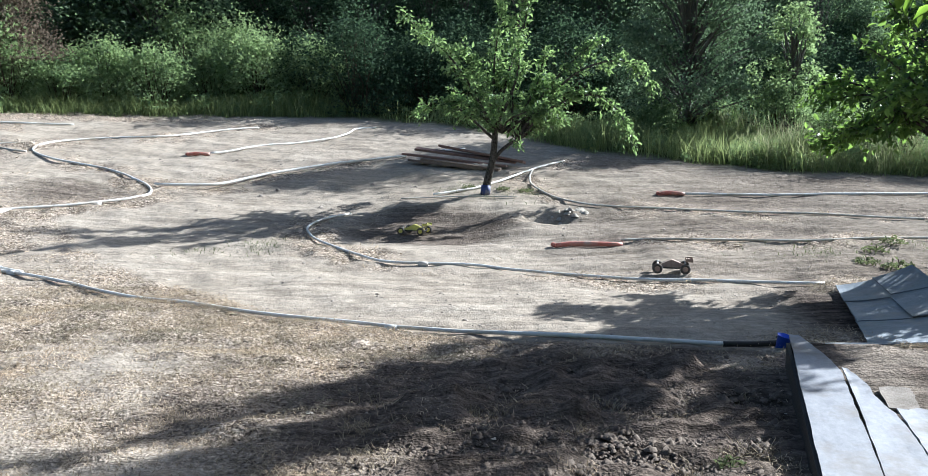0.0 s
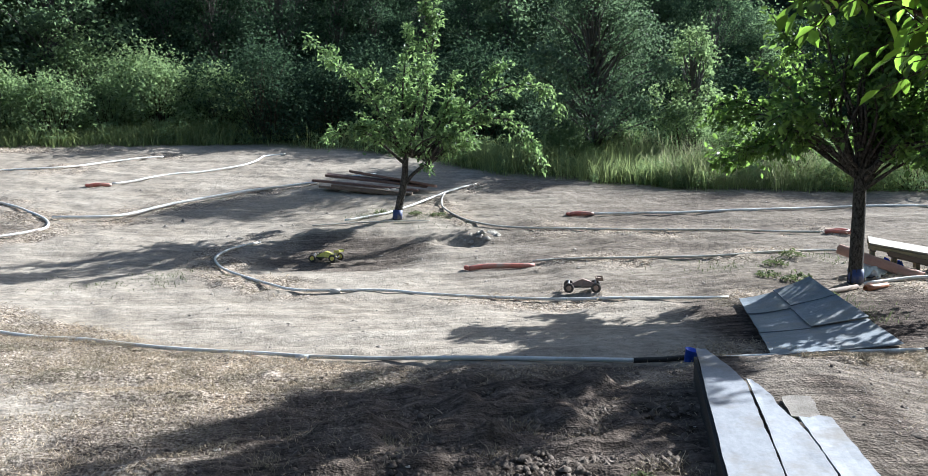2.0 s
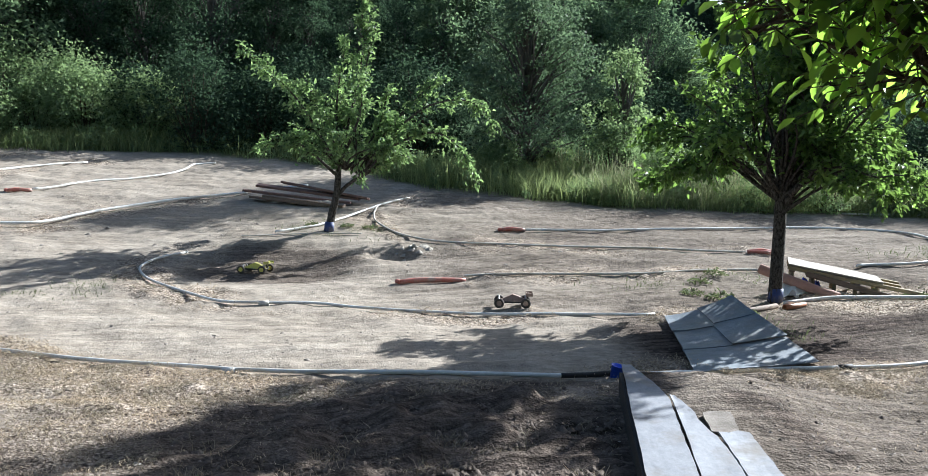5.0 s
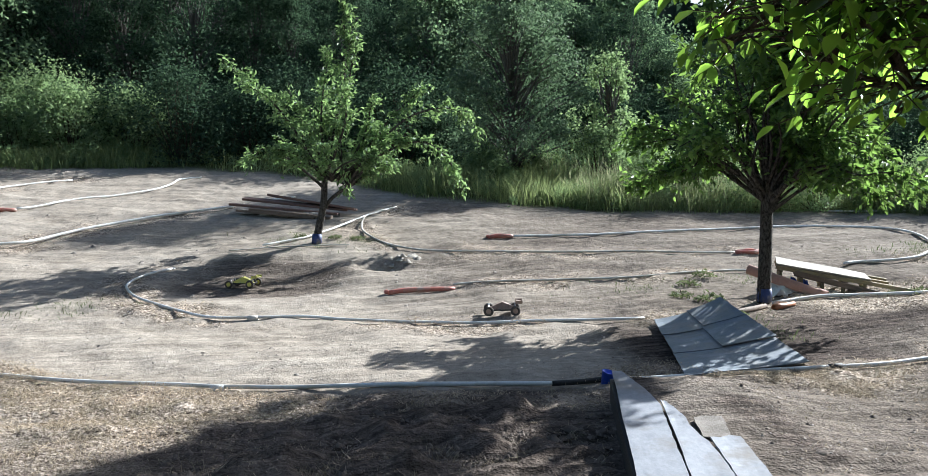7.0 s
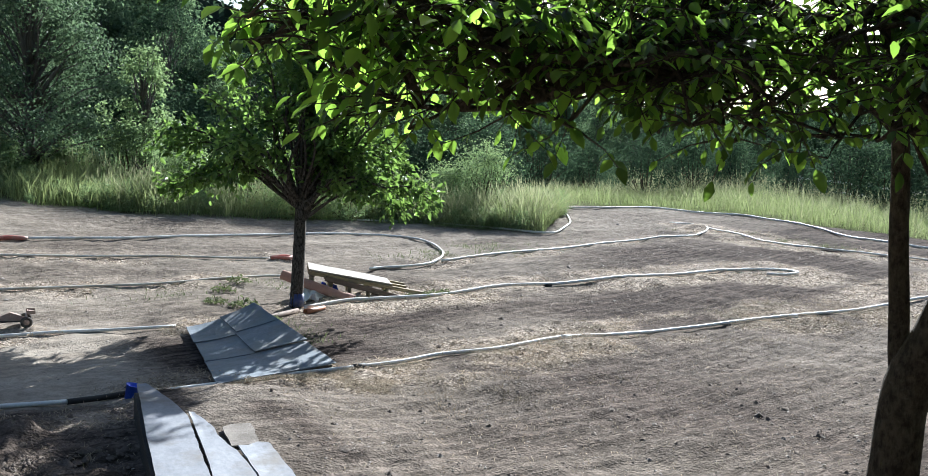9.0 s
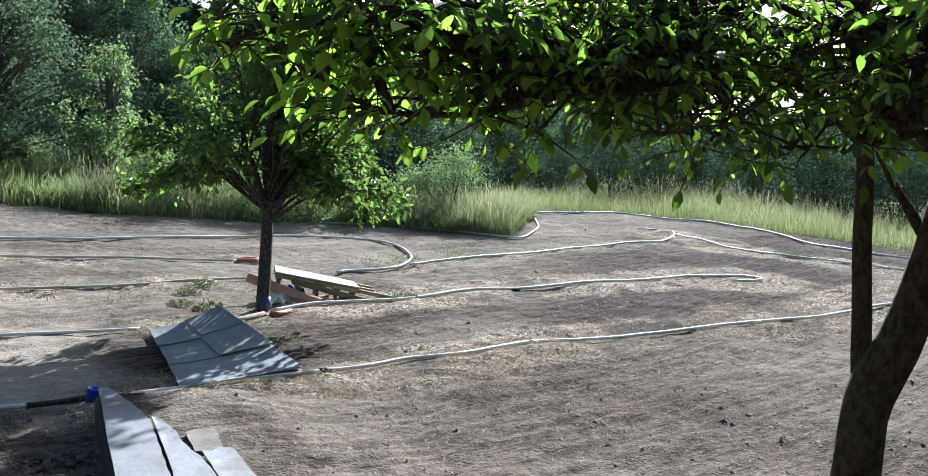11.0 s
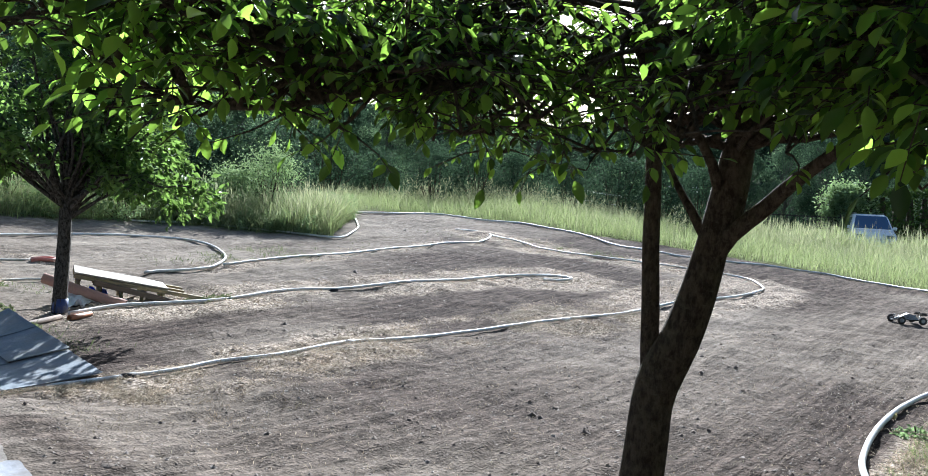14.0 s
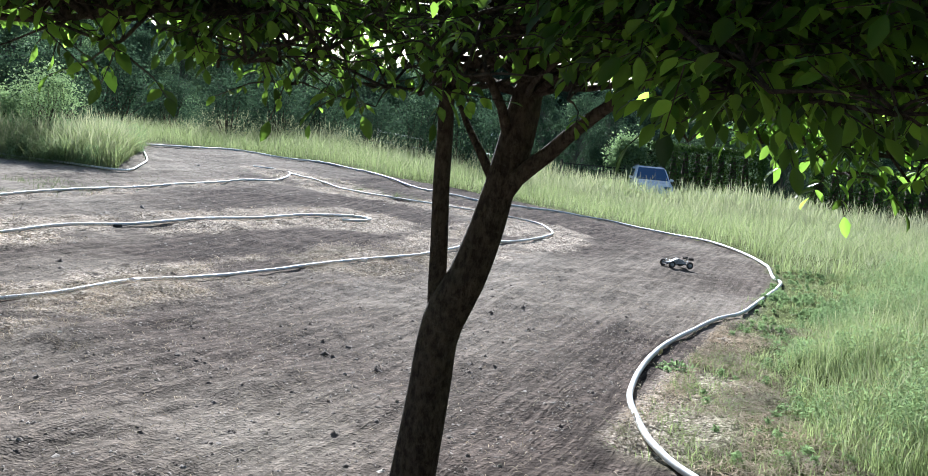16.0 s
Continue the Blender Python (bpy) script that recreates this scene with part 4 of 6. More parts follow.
def wooded_hill():
    """The dark wood's far side, closing the view behind the trees, with a ragged top of leaves."""
    gen = np.random.default_rng(68)
    th = np.linspace(60, -125, 371)
    top = np.interp(th, [-125, -95, -88, -66, -48, -40, -36, -33, -31, -23, -21, -10, 60], [4, 4, 5, 5.5, 5.5, 7.5, 9.5, 11.5, 10.5, 10.5, 14, 15.5, 15.5])
    top = top + 0.8 * value_noise(th, 0 * th, 3.0, 61) + 0.5 * value_noise(th, 0 * th, 0.9, 62)
    r = np.where(th > -42, 52.0, 78.0)
    r = np.convolve(np.r_[[r[0]] * 10, r, [r[-1]] * 10], np.ones(21) / 21, "valid")
    k = np.linspace(0, 1, 28)[None, :]
    rr = r[:, None] + 3.0 * k + 1.3 * value_noise(th[:, None] * 0.9, k * 9, 1.0, 63) + 0.6 * value_noise(th[:, None] * 0.9, k * 9, 0.35, 64)
    a = np.radians(th)[:, None]
    x, y = -rr * np.sin(a), rr * np.cos(a)
    low = ground_z(x, y) - 1.5
    high = 1.7 + rr * np.tan(np.radians(top))[:, None]
    z = low + (np.maximum(high, low + 3) - low) * k
    n, m = x.shape
    i, j = np.meshgrid(np.arange(n - 1), np.arange(m - 1), indexing="ij")
    f = np.stack([i * m + j, (i + 1) * m + j, (i + 1) * m + j + 1, i * m + j + 1], -1).reshape(-1, 4)
    ob = part("backdrop", mesh_of("backdrop", np.stack([x, y, z], -1).reshape(-1, 3), f, smooth=True), WOOD_FAR_SHADED)
    tagged(ob, "dense wood closing the far side, shade put into its colour", "woods", kind="structure")
    c = 26000
    p, q = gen.integers(0, n, c), np.minimum(m - 1, (gen.random(c) ** 0.6 * m).astype(int))
    at = np.stack([x, y, z], -1)[p, q] * np.r_[0.985, 0.985, 1.0] + gen.normal(size=(c, 3)) * np.array([0.5, 0.5, 0.45])
    tagged(part("far_foliage", leaves_mesh("far_foliage", at, 0.42, gen, 0.3, 0.6), LEAF_SHADED), "far wood's leaves with shade put into their colour", "foliage", kind="stuff")


wooded_hill()


# a pale willow and a lighter hazel in front of the wood
def set_apart(ob, x, y, group=""):
    ob.matrix_basis = pose(x, y, gz(x, y))
    return ob


set_apart(tagged(wood_tree("willow_tree", 5.05, 1.75, np.random.default_rng(61), LEAF_WILLOW, "silvery grey-green willow tree before dark woods", 125, 190, 0.09, 0.12), group="trees before the wood"), 5.4, 21.9)
set_apart(tagged(wood_tree("hazel_tree", 3.4, 1.0, np.random.default_rng(62), LEAF_BUSH, "light green hazel beside the willow", 45, 90, 0.1, 0.05), group="trees before the wood"), 7.9, 21.6)
set_apart(tagged(wood_tree("elder_tree", 6.6, 2.5, np.random.default_rng(63), LEAF_BUSH, "leafy elder tree at the wood's edge", 120, 150, 0.13, 0.02), group="trees before the wood"), -14.6, 22.6)


def walnut():
    """Forked trunk, long low limbs reaching over the track side, compound leaves hanging from them."""
    gen = np.random.default_rng(8)
    base = np.array([3.26, 1.5, gz(3.26, 1.5)])
    tree = thing("walnut_tree", Matrix.Translation(base), "walnut tree with forked dark trunk and broad leaflets", "tree")

    def line(*pts):
        return spline(np.array(pts) - base, 0.06)

    tp = line((3.25, 1.53, -0.1), (3.262, 1.49, 0.25), (3.278, 1.445, 0.745), (3.285, 1.429, 0.99), (3.3, 1.4, 1.117), (3.32, 1.345, 1.246), (3.341, 1.292, 1.436), (3.355, 1.254, 1.62), (3.366, 1.222, 1.743), (3.374, 1.203, 1.864), (3.38, 1.186, 1.984), (3.41, 1.15, 2.3), (3.38, 1.2, 3.0))
    st = line((3.3, 1.42, 1.0), (3.318, 1.462, 1.13), (3.32, 1.475, 1.355), (3.314, 1.488, 1.606), (3.311, 1.493, 1.857), (3.3, 1.52, 2.2), (3.22, 1.62, 2.85))
    tall = tp[:, 2] + base[2]
    runs = [(tp, np.interp(tall, [-0.1, 0.15, 0.75, 1.0, 1.12, 1.25, 1.44, 1.62, 1.75, 1.9, 2.1, 3.0], [0.135, 0.1, 0.085, 0.081, 0.086, 0.078, 0.07, 0.062, 0.07, 0.066, 0.05, 0.026])), (st, np.linspace(0.038, 0.024, len(st)))]
    limbs = [(line((3.348, 1.25, 1.56), (3.329, 1.18, 1.662), (3.317, 1.059, 1.765), (3.251, 0.929, 1.873), (3.02, 0.63, 2.04), (2.75, 0.32, 2.16)), 0.038),
             (line((3.345, 1.29, 1.66), (3.365, 1.36, 1.76), (3.391, 1.436, 1.861), (3.4, 1.56, 2.1)), 0.022),
             (line((3.36, 1.23, 1.78), (3.309, 1.236, 1.86), (3.238, 1.283, 2.011), (3.0, 1.45, 2.3)), 0.026),
             (line((3.39, 1.18, 2.08), (3.15, 1.26, 2.28), (2.955, 1.433, 2.33), (2.825, 1.677, 2.332), (2.667, 1.919, 2.345), (2.564, 2.054, 2.369), (2.3, 2.2, 2.42)), 0.024),
             (line((3.3, 1.48, 1.95), (2.95, 1.55, 2.14), (2.5, 1.6, 2.12), (2.069, 1.711, 2.06), (1.857, 1.937, 1.99), (1.729, 2.052, 1.965), (1.566, 2.176, 1.985), (1.397, 2.285, 2.085)), 0.02),
             (line((2.069, 1.711, 2.06), (1.9, 1.8, 2.1), (1.62, 1.95, 2.14), (1.4, 2.0, 2.2)), 0.011)]
    # ends of the leafy boughs: bearing, rise and reach from the stand beside the tree
    way = [(-31.5, 8, 2.6), (-33, 10.5, 2.65), (-32.5, 6.5, 2.7), (-35, 9, 2.8), (-38, 6, 2.9), (-34, 8, 2.5), (-39, 4, 2.6), (-37, 3, 2.6),
           (-26.5, 8, 2.6), (-28, 7, 2.6), (-27.5, 10.5, 2.7), (-30, 10, 2.8), (-26.5, 6.5, 2.65), (-29.5, 6, 2.7)]
    near = [(gen.uniform(-74, -36), gen.uniform(1.2, 6), gen.uniform(2.5, 3.0)) for _ in range(26)] + [(gen.uniform(-74, -36), gen.uniform(6, 11), gen.uniform(2.5, 3.2)) for _ in range(5)] + [(gen.uniform(-66, -44), gen.uniform(1.5, 7), gen.uniform(2.6, 3.2)) for _ in range(15)]
    beyond = [(gen.uniform(-76, -37), gen.uniform(3.5, 10), gen.uniform(3.4, 4.4)) for _ in range(15)]
    # Low boughs are seen; the steeper ones are added out of view as shade.
    dark = [(gen.uniform(-101, -79), gen.uniform(2, 15), gen.uniform(2.0, 3.4)) for _ in range(70)] + [(gen.uniform(-115, -84), gen.uniform(15, 60), gen.uniform(2.0, 4.0)) for _ in range(64)]
    fringe = [(gen.uniform(-96, -80), gen.uniform(-1, 5), gen.uniform(3.3, 4.3)) for _ in range(16)]
    # More unseen boughs on the sun's side, added to shade the right-hand leaves.
    dark += [(gen.uniform(-86, -74), gen.uniform(14, 25), gen.uniform(3.5, 5.0)) for _ in range(34)]
    # Unseen overhead boughs with large leaves, added to block skylight.
    over = [(gen.uniform(-185, -84), gen.uniform(18, 80), gen.uniform(1.9, 4.2)) for _ in range(90)]
    groups = ((way, 14, 0.066, 0.25), (near, 14, 0.05, 0.3), (beyond, 9, 0.064, 0.55), (dark, 24, 0.066, 0.42), (fringe, 14, 0.07, 0.6), (over, 16, 0.105, 0.42))
    main = len(limbs)
    todo = [(p, 13, 0.056, 0.35) for p, _ in limbs[3:]]
    for ends, many, leaf, start in groups:
        for yaw, el, d in ends:
            end = np.array([*polar(d * math.cos(radians(el)), yaw), 1.72 + d * math.sin(radians(el))])
            hz = 2.9 if el > 23 else gen.uniform(1.95, 2.6)
            stock = tp if gen.random() < 0.7 else st
            fro = stock[np.argmin(np.abs(stock[:, 2] + base[2] - hz))] + base
            if ends is way or (ends is near and yaw > -60):
                bough = limbs[4 if gen.random() < 0.6 else 3][0]
                u = gen.uniform(0.55, 0.97) if ends is way else gen.uniform(0.25, 0.85)
                fro = bough[int(u * len(bough))] + base
            p = spline(bend(fro, end + (0, 0, 0.1), -0.14, gen) - base, 0.1)
            limbs.append((p, 0.014))
            todo.append((p, many, leaf, start))
    runs += [(p, np.linspace(r, 0.005, len(p))) for p, r in limbs]
    eye = np.array([0.05, 0.04, 1.73]) - base
    twigs, root, ld, size = [], [], [], []

    def clear(q):
        """Where foliage hangs: not before the stand, not below the crown's lower edge."""
        m = q + base
        bearing = np.degrees(np.arctan2(-m[:, 0], m[:, 1]))
        low = np.where(np.hypot(m[:, 0] - 3.33, m[:, 1] - 1.35) < 0.8, 2.12, np.where(m[:, 1] < 0.7, 1.74, np.where(np.hypot(m[:, 0], m[:, 1]) > 3.2, 2.08, 1.82)))
        return (np.linalg.norm(q - eye, axis=1) > np.where(bearing < -76, 2.1, 2.35)) & (m[:, 2] > low)

    for p, many, leaf, start in todo:
        n = len(p)
        m = max(2, int(n * 0.1 * many))
        i = np.minimum(n - 1, (gen.uniform(start, 1.0, m) * n).astype(int))
        d = gen.normal(size=(m, 3))
        d[:, 2] = 0.3 * d[:, 2] + 0.12
        d /= np.linalg.norm(d, axis=1)[:, None]
        tip = p[i] + d * gen.uniform(0.04, 0.24, m)[:, None]
        ok = clear(tip)
        i, d, tip = i[ok], d[ok], tip[ok]
        m = len(tip)
        if not m:
            continue
        h = d + gen.normal(size=(m, 3)) * 0.4
        h[:, 2] = -0.3 + 0.35 * gen.normal(size=m)
        h /= np.linalg.norm(h, axis=1)[:, None]
        ac = np.cross(h, (0, 0, 1.0))
        ac /= np.linalg.norm(ac, axis=1)[:, None] + 1e-9
        rl = gen.uniform(0.1, 0.2, m)[:, None]
        twigs += [(np.array([a, (a + b) / 2 + (0, 0, 0.008), b, c]), np.array([0.005, 0.0035, 0.0022, 0.0015])) for a, b, c in zip(p[i], tip, tip + h * rl)]
        for s in range(5):
            j, sd = (s + 1) // 2, (-1 if s % 2 else 1) if s else 0
            w = h * (1.0 if sd == 0 else 0.5) + ac * sd * 0.85 + np.array([0, 0, -0.5]) + gen.normal(size=(m, 3)) * 0.22
            root.append(tip + h * rl * (1.0 - 0.4 * j))
            ld.append(w / np.linalg.norm(w, axis=1)[:, None])
            size.append(leaf * gen.uniform(0.7, 1.3, m) * (1.12 if sd == 0 else 1 - 0.08 * j))
    root, ld, size = np.vstack(root), np.vstack(ld), np.concatenate(size)
    size = size[:, None]
    n = len(root)
    lw = np.cross(ld, np.array([0, 0, 1.0]) + gen.normal(size=(n, 3)) * 0.4)
    lw /= np.linalg.norm(lw, axis=1)[:, None] + 1e-9
    nn = np.cross(lw, ld)
    w = size * 0.25
    rim = ((0.14, 0.5), (0.42, 1.0), (0.75, 0.72))
    side = lambda g, f: root + ld * size * f + lw * w * g + nn * 0.32 * w * abs(g) - nn * size * 0.12 * f * f
    v = np.stack([root, *[side(g, f) for f, g in rim], root + ld * size - nn * size * 0.17, *[side(-g, f) for f, g in rim[::-1]], root + ld * size * 0.5 - nn * size * 0.05], 1).reshape(-1, 3)
    o = np.arange(n)[:, None] * 9
    f = np.stack([o + [8, a, (a + 1) % 8] for a in range(8)], 1).reshape(-1, 3)
    part("trunk", tubes_mesh("trunk", runs[:2], 18), BARK, tree)
    part("bough", tubes_mesh("bough", runs[2 : 2 + main], 9), BARK, tree)
    part("crown_wood", tubes_mesh("crown_wood", runs[2 + main :] + twigs, 4), BARK, tree)
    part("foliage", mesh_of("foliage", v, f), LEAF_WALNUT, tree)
    return tree


walnut()


# ---- grass, straw and loose earth ----
def blades(name, pts, height, width, gen, lean=0.35, seed_head=0.0):
    """Curved blades standing on the ground; some end in a plume."""
    n = len(pts)
    a = gen.uniform(0, 2 * np.pi, n)
    d = np.stack([np.cos(a), np.sin(a), np.zeros(n)], 1)
    s = np.stack([-np.sin(a), np.cos(a), np.zeros(n)], 1)
    if callable(height):
        height = height(pts[:, 0], pts[:, 1])[:, None]
    h = height * (0.3 + 0.95 * gen.random(n) ** 1.4)[:, None]
    w = width * gen.uniform(0.6, 1.3, n)[:, None]
    up = np.array([0, 0, 1.0])
    l = lean * gen.uniform(0.2, 1.4, n)[:, None] * h
    base = np.c_[pts, surface_z(pts[:, 0], pts[:, 1]) - 0.03]
    h = h * (0.95 + 0.4 * value_noise(pts[:, 0], pts[:, 1], 1.3, 37) + 0.25 * value_noise(pts[:, 0], pts[:, 1], 0.4, 38))[:, None]
    mid = base + up * h * 0.55 + d * l * 0.3
    top = base + up * h * 0.92 + d * l
    plume = (gen.random(n) < seed_head)[:, None]
    mw = np.where(plume, w * 0.5, w)
    tw = np.where(plume, w * 1.5, w * 0.35)
    v = np.stack([base - s * w * 0.5, base + s * w * 0.5, mid - s * mw * 0.5, mid + s * mw * 0.5, top - s * tw * 0.5 - up * h * 0.06, top + s * tw * 0.5 - up * h * 0.06, top + up * h * 0.08], 1).reshape(-1, 3)
    o = np.arange(n)[:, None] * 7
    f = np.stack([o + [0, 1, 3], o + [0, 3, 2], o + [2, 3, 5], o + [2, 5, 4], o + [4, 5, 6]], 1).reshape(-1, 3)
    return mesh_of(name, v, f)


def scatter(n, box, keep, gen):
    """n points in the plan's box where keep(x, y) beats chance."""
    out = []
    have = 0
    while have < n:
        p = gen.uniform((box[0], box[1]), (box[2], box[3]), (n * 2, 2))
        p = p[gen.random(len(p)) < keep(p[:, 0], p[:, 1])]
        out.append(p)
        have += len(p)
        if len(p) == 0:
            break
    return np.vstack(out)[:n]


def lawn(name, n, box, keep, height, width, mat, label, seed, lean=0.35, seed_head=0.0):
    gen = np.random.default_rng(seed)
    ob = part(name, blades(name, scatter(n, box, keep, gen), height, width, gen, lean, seed_head), mat)
    return tagged(ob, label, "grass", kind="stuff")


def green_of(x, y):
    return zones(x, y)[1]


def clumpy(x, y, cell, seed, low=-0.2):
    return ease(low, 0.5, value_noise(x, y, cell, seed))


def ring(x, y, r0, r1, t0, t1):
    r, th = np.hypot(x, y), np.degrees(np.arctan2(-x, y))
    return (r > r0) & (r < r1) & (th > t0) & (th < t1)


def clear_of_pipe(x, y):
    return 1 - near_line(x, y, PIPES["outer_right"], 0.45)


def far_grass():
    back = lambda x, y: green_of(x, y) * ring(x, y, 17.5, 22.5, -48, -4) * (0.35 + clumpy(x, y, 0.8, 31))
    lawn("tall_grass", 23000, (-2, 12, 17, 23), back, 0.5, 0.012, GRASS, "tall green grass along the wood's edge", 71, 1.0)
    lawn("seeding_grass", 5000, (6, 12, 18, 23), lambda x, y: back(x, y) * (x > 6), 0.7, 0.008, GRASS_DRY, "pale seeding grass on the verge", 72, 0.7, 0.7)
    isle = lambda x, y: ring(x, y, 18.8, 25.5, -48, -30) * green_of(x, y) * (1 - ease(-40, -32, np.degrees(np.arctan2(-x, y)) + 2.5 * value_noise(x, y, 0.7, 36)))
    lawn("tall_grass", 14000, (10, 12, 20, 22), isle, 0.6, 0.01, GRASS, "tall rough grass inside the pipe's bend", 73, 1.0)
    lawn("seeding_grass", 8000, (10, 12, 20, 22), isle, 0.75, 0.007, GRASS_DRY, "pale grass heads inside the pipe's bend", 74, 0.7, 0.8)
    left = lambda x, y: green_of(x, y) * ring(x, y, 22, 26.5, -4, 40) * (1 - 0.9 * ring(x, y, 0, 99, -5, 9))
    lawn("tall_grass", 28000, (-18, 16, 2, 27), left, 0.46, 0.016, GRASS, "grass and weeds below the shrubs", 75, 0.7)


def meadow_height(x, y):
    """Grass height beside the near pipe: trodden at the pipe, knee-high further in."""
    off = 1 - near_line(x, y, PIPES["outer_right"], 3.0) + 0.12 * value_noise(x, y, 0.9, 47)
    return 0.07 + 0.45 * ease(0.12, 0.8, off) * ease(5.4, 6.6, x)


def field_grass():
    near = lambda x, y: green_of(x, y) * (x > 5.2) * (y < 4.5) * (np.hypot(x, y) < 17) * (0.2 + clumpy(x, y, 0.7, 32)) * ease(0.2, 1.4, 1.35 - 0.02 * x - y + 3 * ease(10, 12.5, x)) * clear_of_pipe(x, y)
    lawn("tall_grass", 80000, (5.2, -9, 19, 4), near, meadow_height, 0.0052, GRASS, "lush green grass beside the white pipe", 76, 0.8)
    lawn("seeding_grass", 20000, (6.0, -9, 19, 4), near, lambda x, y: 1.3 * meadow_height(x, y), 0.003, GRASS_DRY, "thin seeding grass beside the track", 77, 0.6, 0.6)
    low = lambda x, y: (y < 1.33 - 0.02 * x) * (x > 5.5) * (np.hypot(x, y) < 13) * np.clip(0.5 + value_noise(x, y, 0.5, 39), 0.15, 1) * (1 - near_line(x, y, PIPES["outer_right"], 0.16))
    lawn("short_grass", 40000, (5.2, -3, 13, 2), low, 0.1, 0.005, GRASS, "short trampled grass at the pipe", 78, 1.2)
    mid = lambda x, y: green_of(x, y) * ring(x, y, 16, 34, -112, -44) * (0.4 + clumpy(x, y, 1.6, 33)) * clear_of_pipe(x, y)
    lawn("tall_grass", 66000, (8, -14, 34, 24), mid, 0.5, 0.008, GRASS, "tall meadow grass behind the track", 79, 0.8)
    lawn("seeding_grass", 34000, (8, -14, 34, 24), mid, 0.66, 0.005, GRASS_DRY, "pale seeding meadow grass", 80, 0.8, 0.6)
    far = lambda x, y: ring(x, y, 33, 47, -112, -50)
    lawn("tall_grass", 36000, (14, -20, 47, 32), far, 0.85, 0.016, GRASS_DRY, "distant pale meadow grass", 81, 0.8, 0.6)
    stand = lambda x, y: ring(x, y, 35.5, 43, -92, -66)
    lawn("seeding_grass", 5000, (30, -4, 44, 18), stand, 1.05, 0.012, GRASS_DRY, "tall pale seeding grass before the parked van", 85, 0.5, 0.7)
    lawn("tall_grass", 14000, (30, -4, 44, 18), stand, 0.85, 0.016, GRASS, "tall green grass before the parked van", 86, 0.6)


def verge_tufts():
    spots = ((0.5, 15.7, 1.0, 0.5), (11.0, 12.5, 1.6, 0.5), (17.2, 10.0, 0.5, 1.8), (5.3, 11.3, 0.9, 0.5), (4.5, 8.4, 0.5, 0.9), (7.2, 10.1, 0.8, 0.3), (-3.2, 11.9, 0.7, 0.5))
    keep = lambda x, y: sum(np.exp(-(((x - a) / c) ** 2 + ((y - b) / d) ** 2)) for a, b, c, d in spots) * np.clip(0.4 + value_noise(x, y, 0.4, 34), 0, 1)
    lawn("short_grass", 6000, (-5, 8, 18.5, 17), keep, 0.09, 0.007, GRASS_DULL, "sparse short grass tufts between the lanes", 82, 0.9)
    dry = lambda x, y: zones(x, y)[0] * (np.hypot(x, y) < 17) * np.clip(0.2 + value_noise(x, y, 0.5, 35), 0, 1)
    lawn("dry_grass", 16000, (-6, 4, 17, 14), dry, 0.06, 0.006, STRAW, "short dry grass stubble on the strips", 83, 1.2)


def field_weeds():
    """Leafy weeds standing in clumps among the meadow grass."""
    gen = np.random.default_rng(84)
    keep = lambda x, y: green_of(x, y) * (0.15 + clumpy(x, y, 1.2, 41, 0.0))
    for box, n, leaf, tall, label in (((5.6, -7, 17, 3), 3600, 0.03, meadow_height, "leafy green weeds among the near grass"), ((0, 10, 20, 23), 1700, 0.06, 0.42, "leafy weeds on the rough verge"), ((-18, 16, 2, 26), 420, 0.08, 0.5, "rough weeds below the shrubs")):
        at = []
        for x, y in scatter(n, box, keep, gen):
            high = float(tall(np.array([x]), np.array([y]))[0]) if callable(tall) else tall
            h = high * gen.uniform(0.4, 1.2)
            p = gen.normal(size=(70, 3)) * np.array([0.3, 0.3, 0]) * min(h, 0.3)
            p[:, 2] = h * gen.random(70) ** 0.8
            p[:, :2] *= (1.15 - p[:, 2:] / h * 0.7)
            at.append(p + np.array([x, y, gz(x, y)]))
        tagged(part("leafy_weeds", leaves_mesh("leafy_weeds", np.vstack(at), leaf, gen, -0.3, 0.4), LEAF_BUSH), label, "weeds", kind="stuff")


far_grass()
field_grass()
field_weeds()
verge_tufts()


def off_planks(p):
    """Leave out points on the take-off ramp."""
    along, off = 0.286 * (p[:, 0] - 1.45) + 0.958 * (p[:, 1] - 3.4), 0.958 * (p[:, 0] - 1.45) - 0.286 * (p[:, 1] - 3.4)
    return p[~((off > -0.09) & (off < 0.78) & (along < 3.2))]


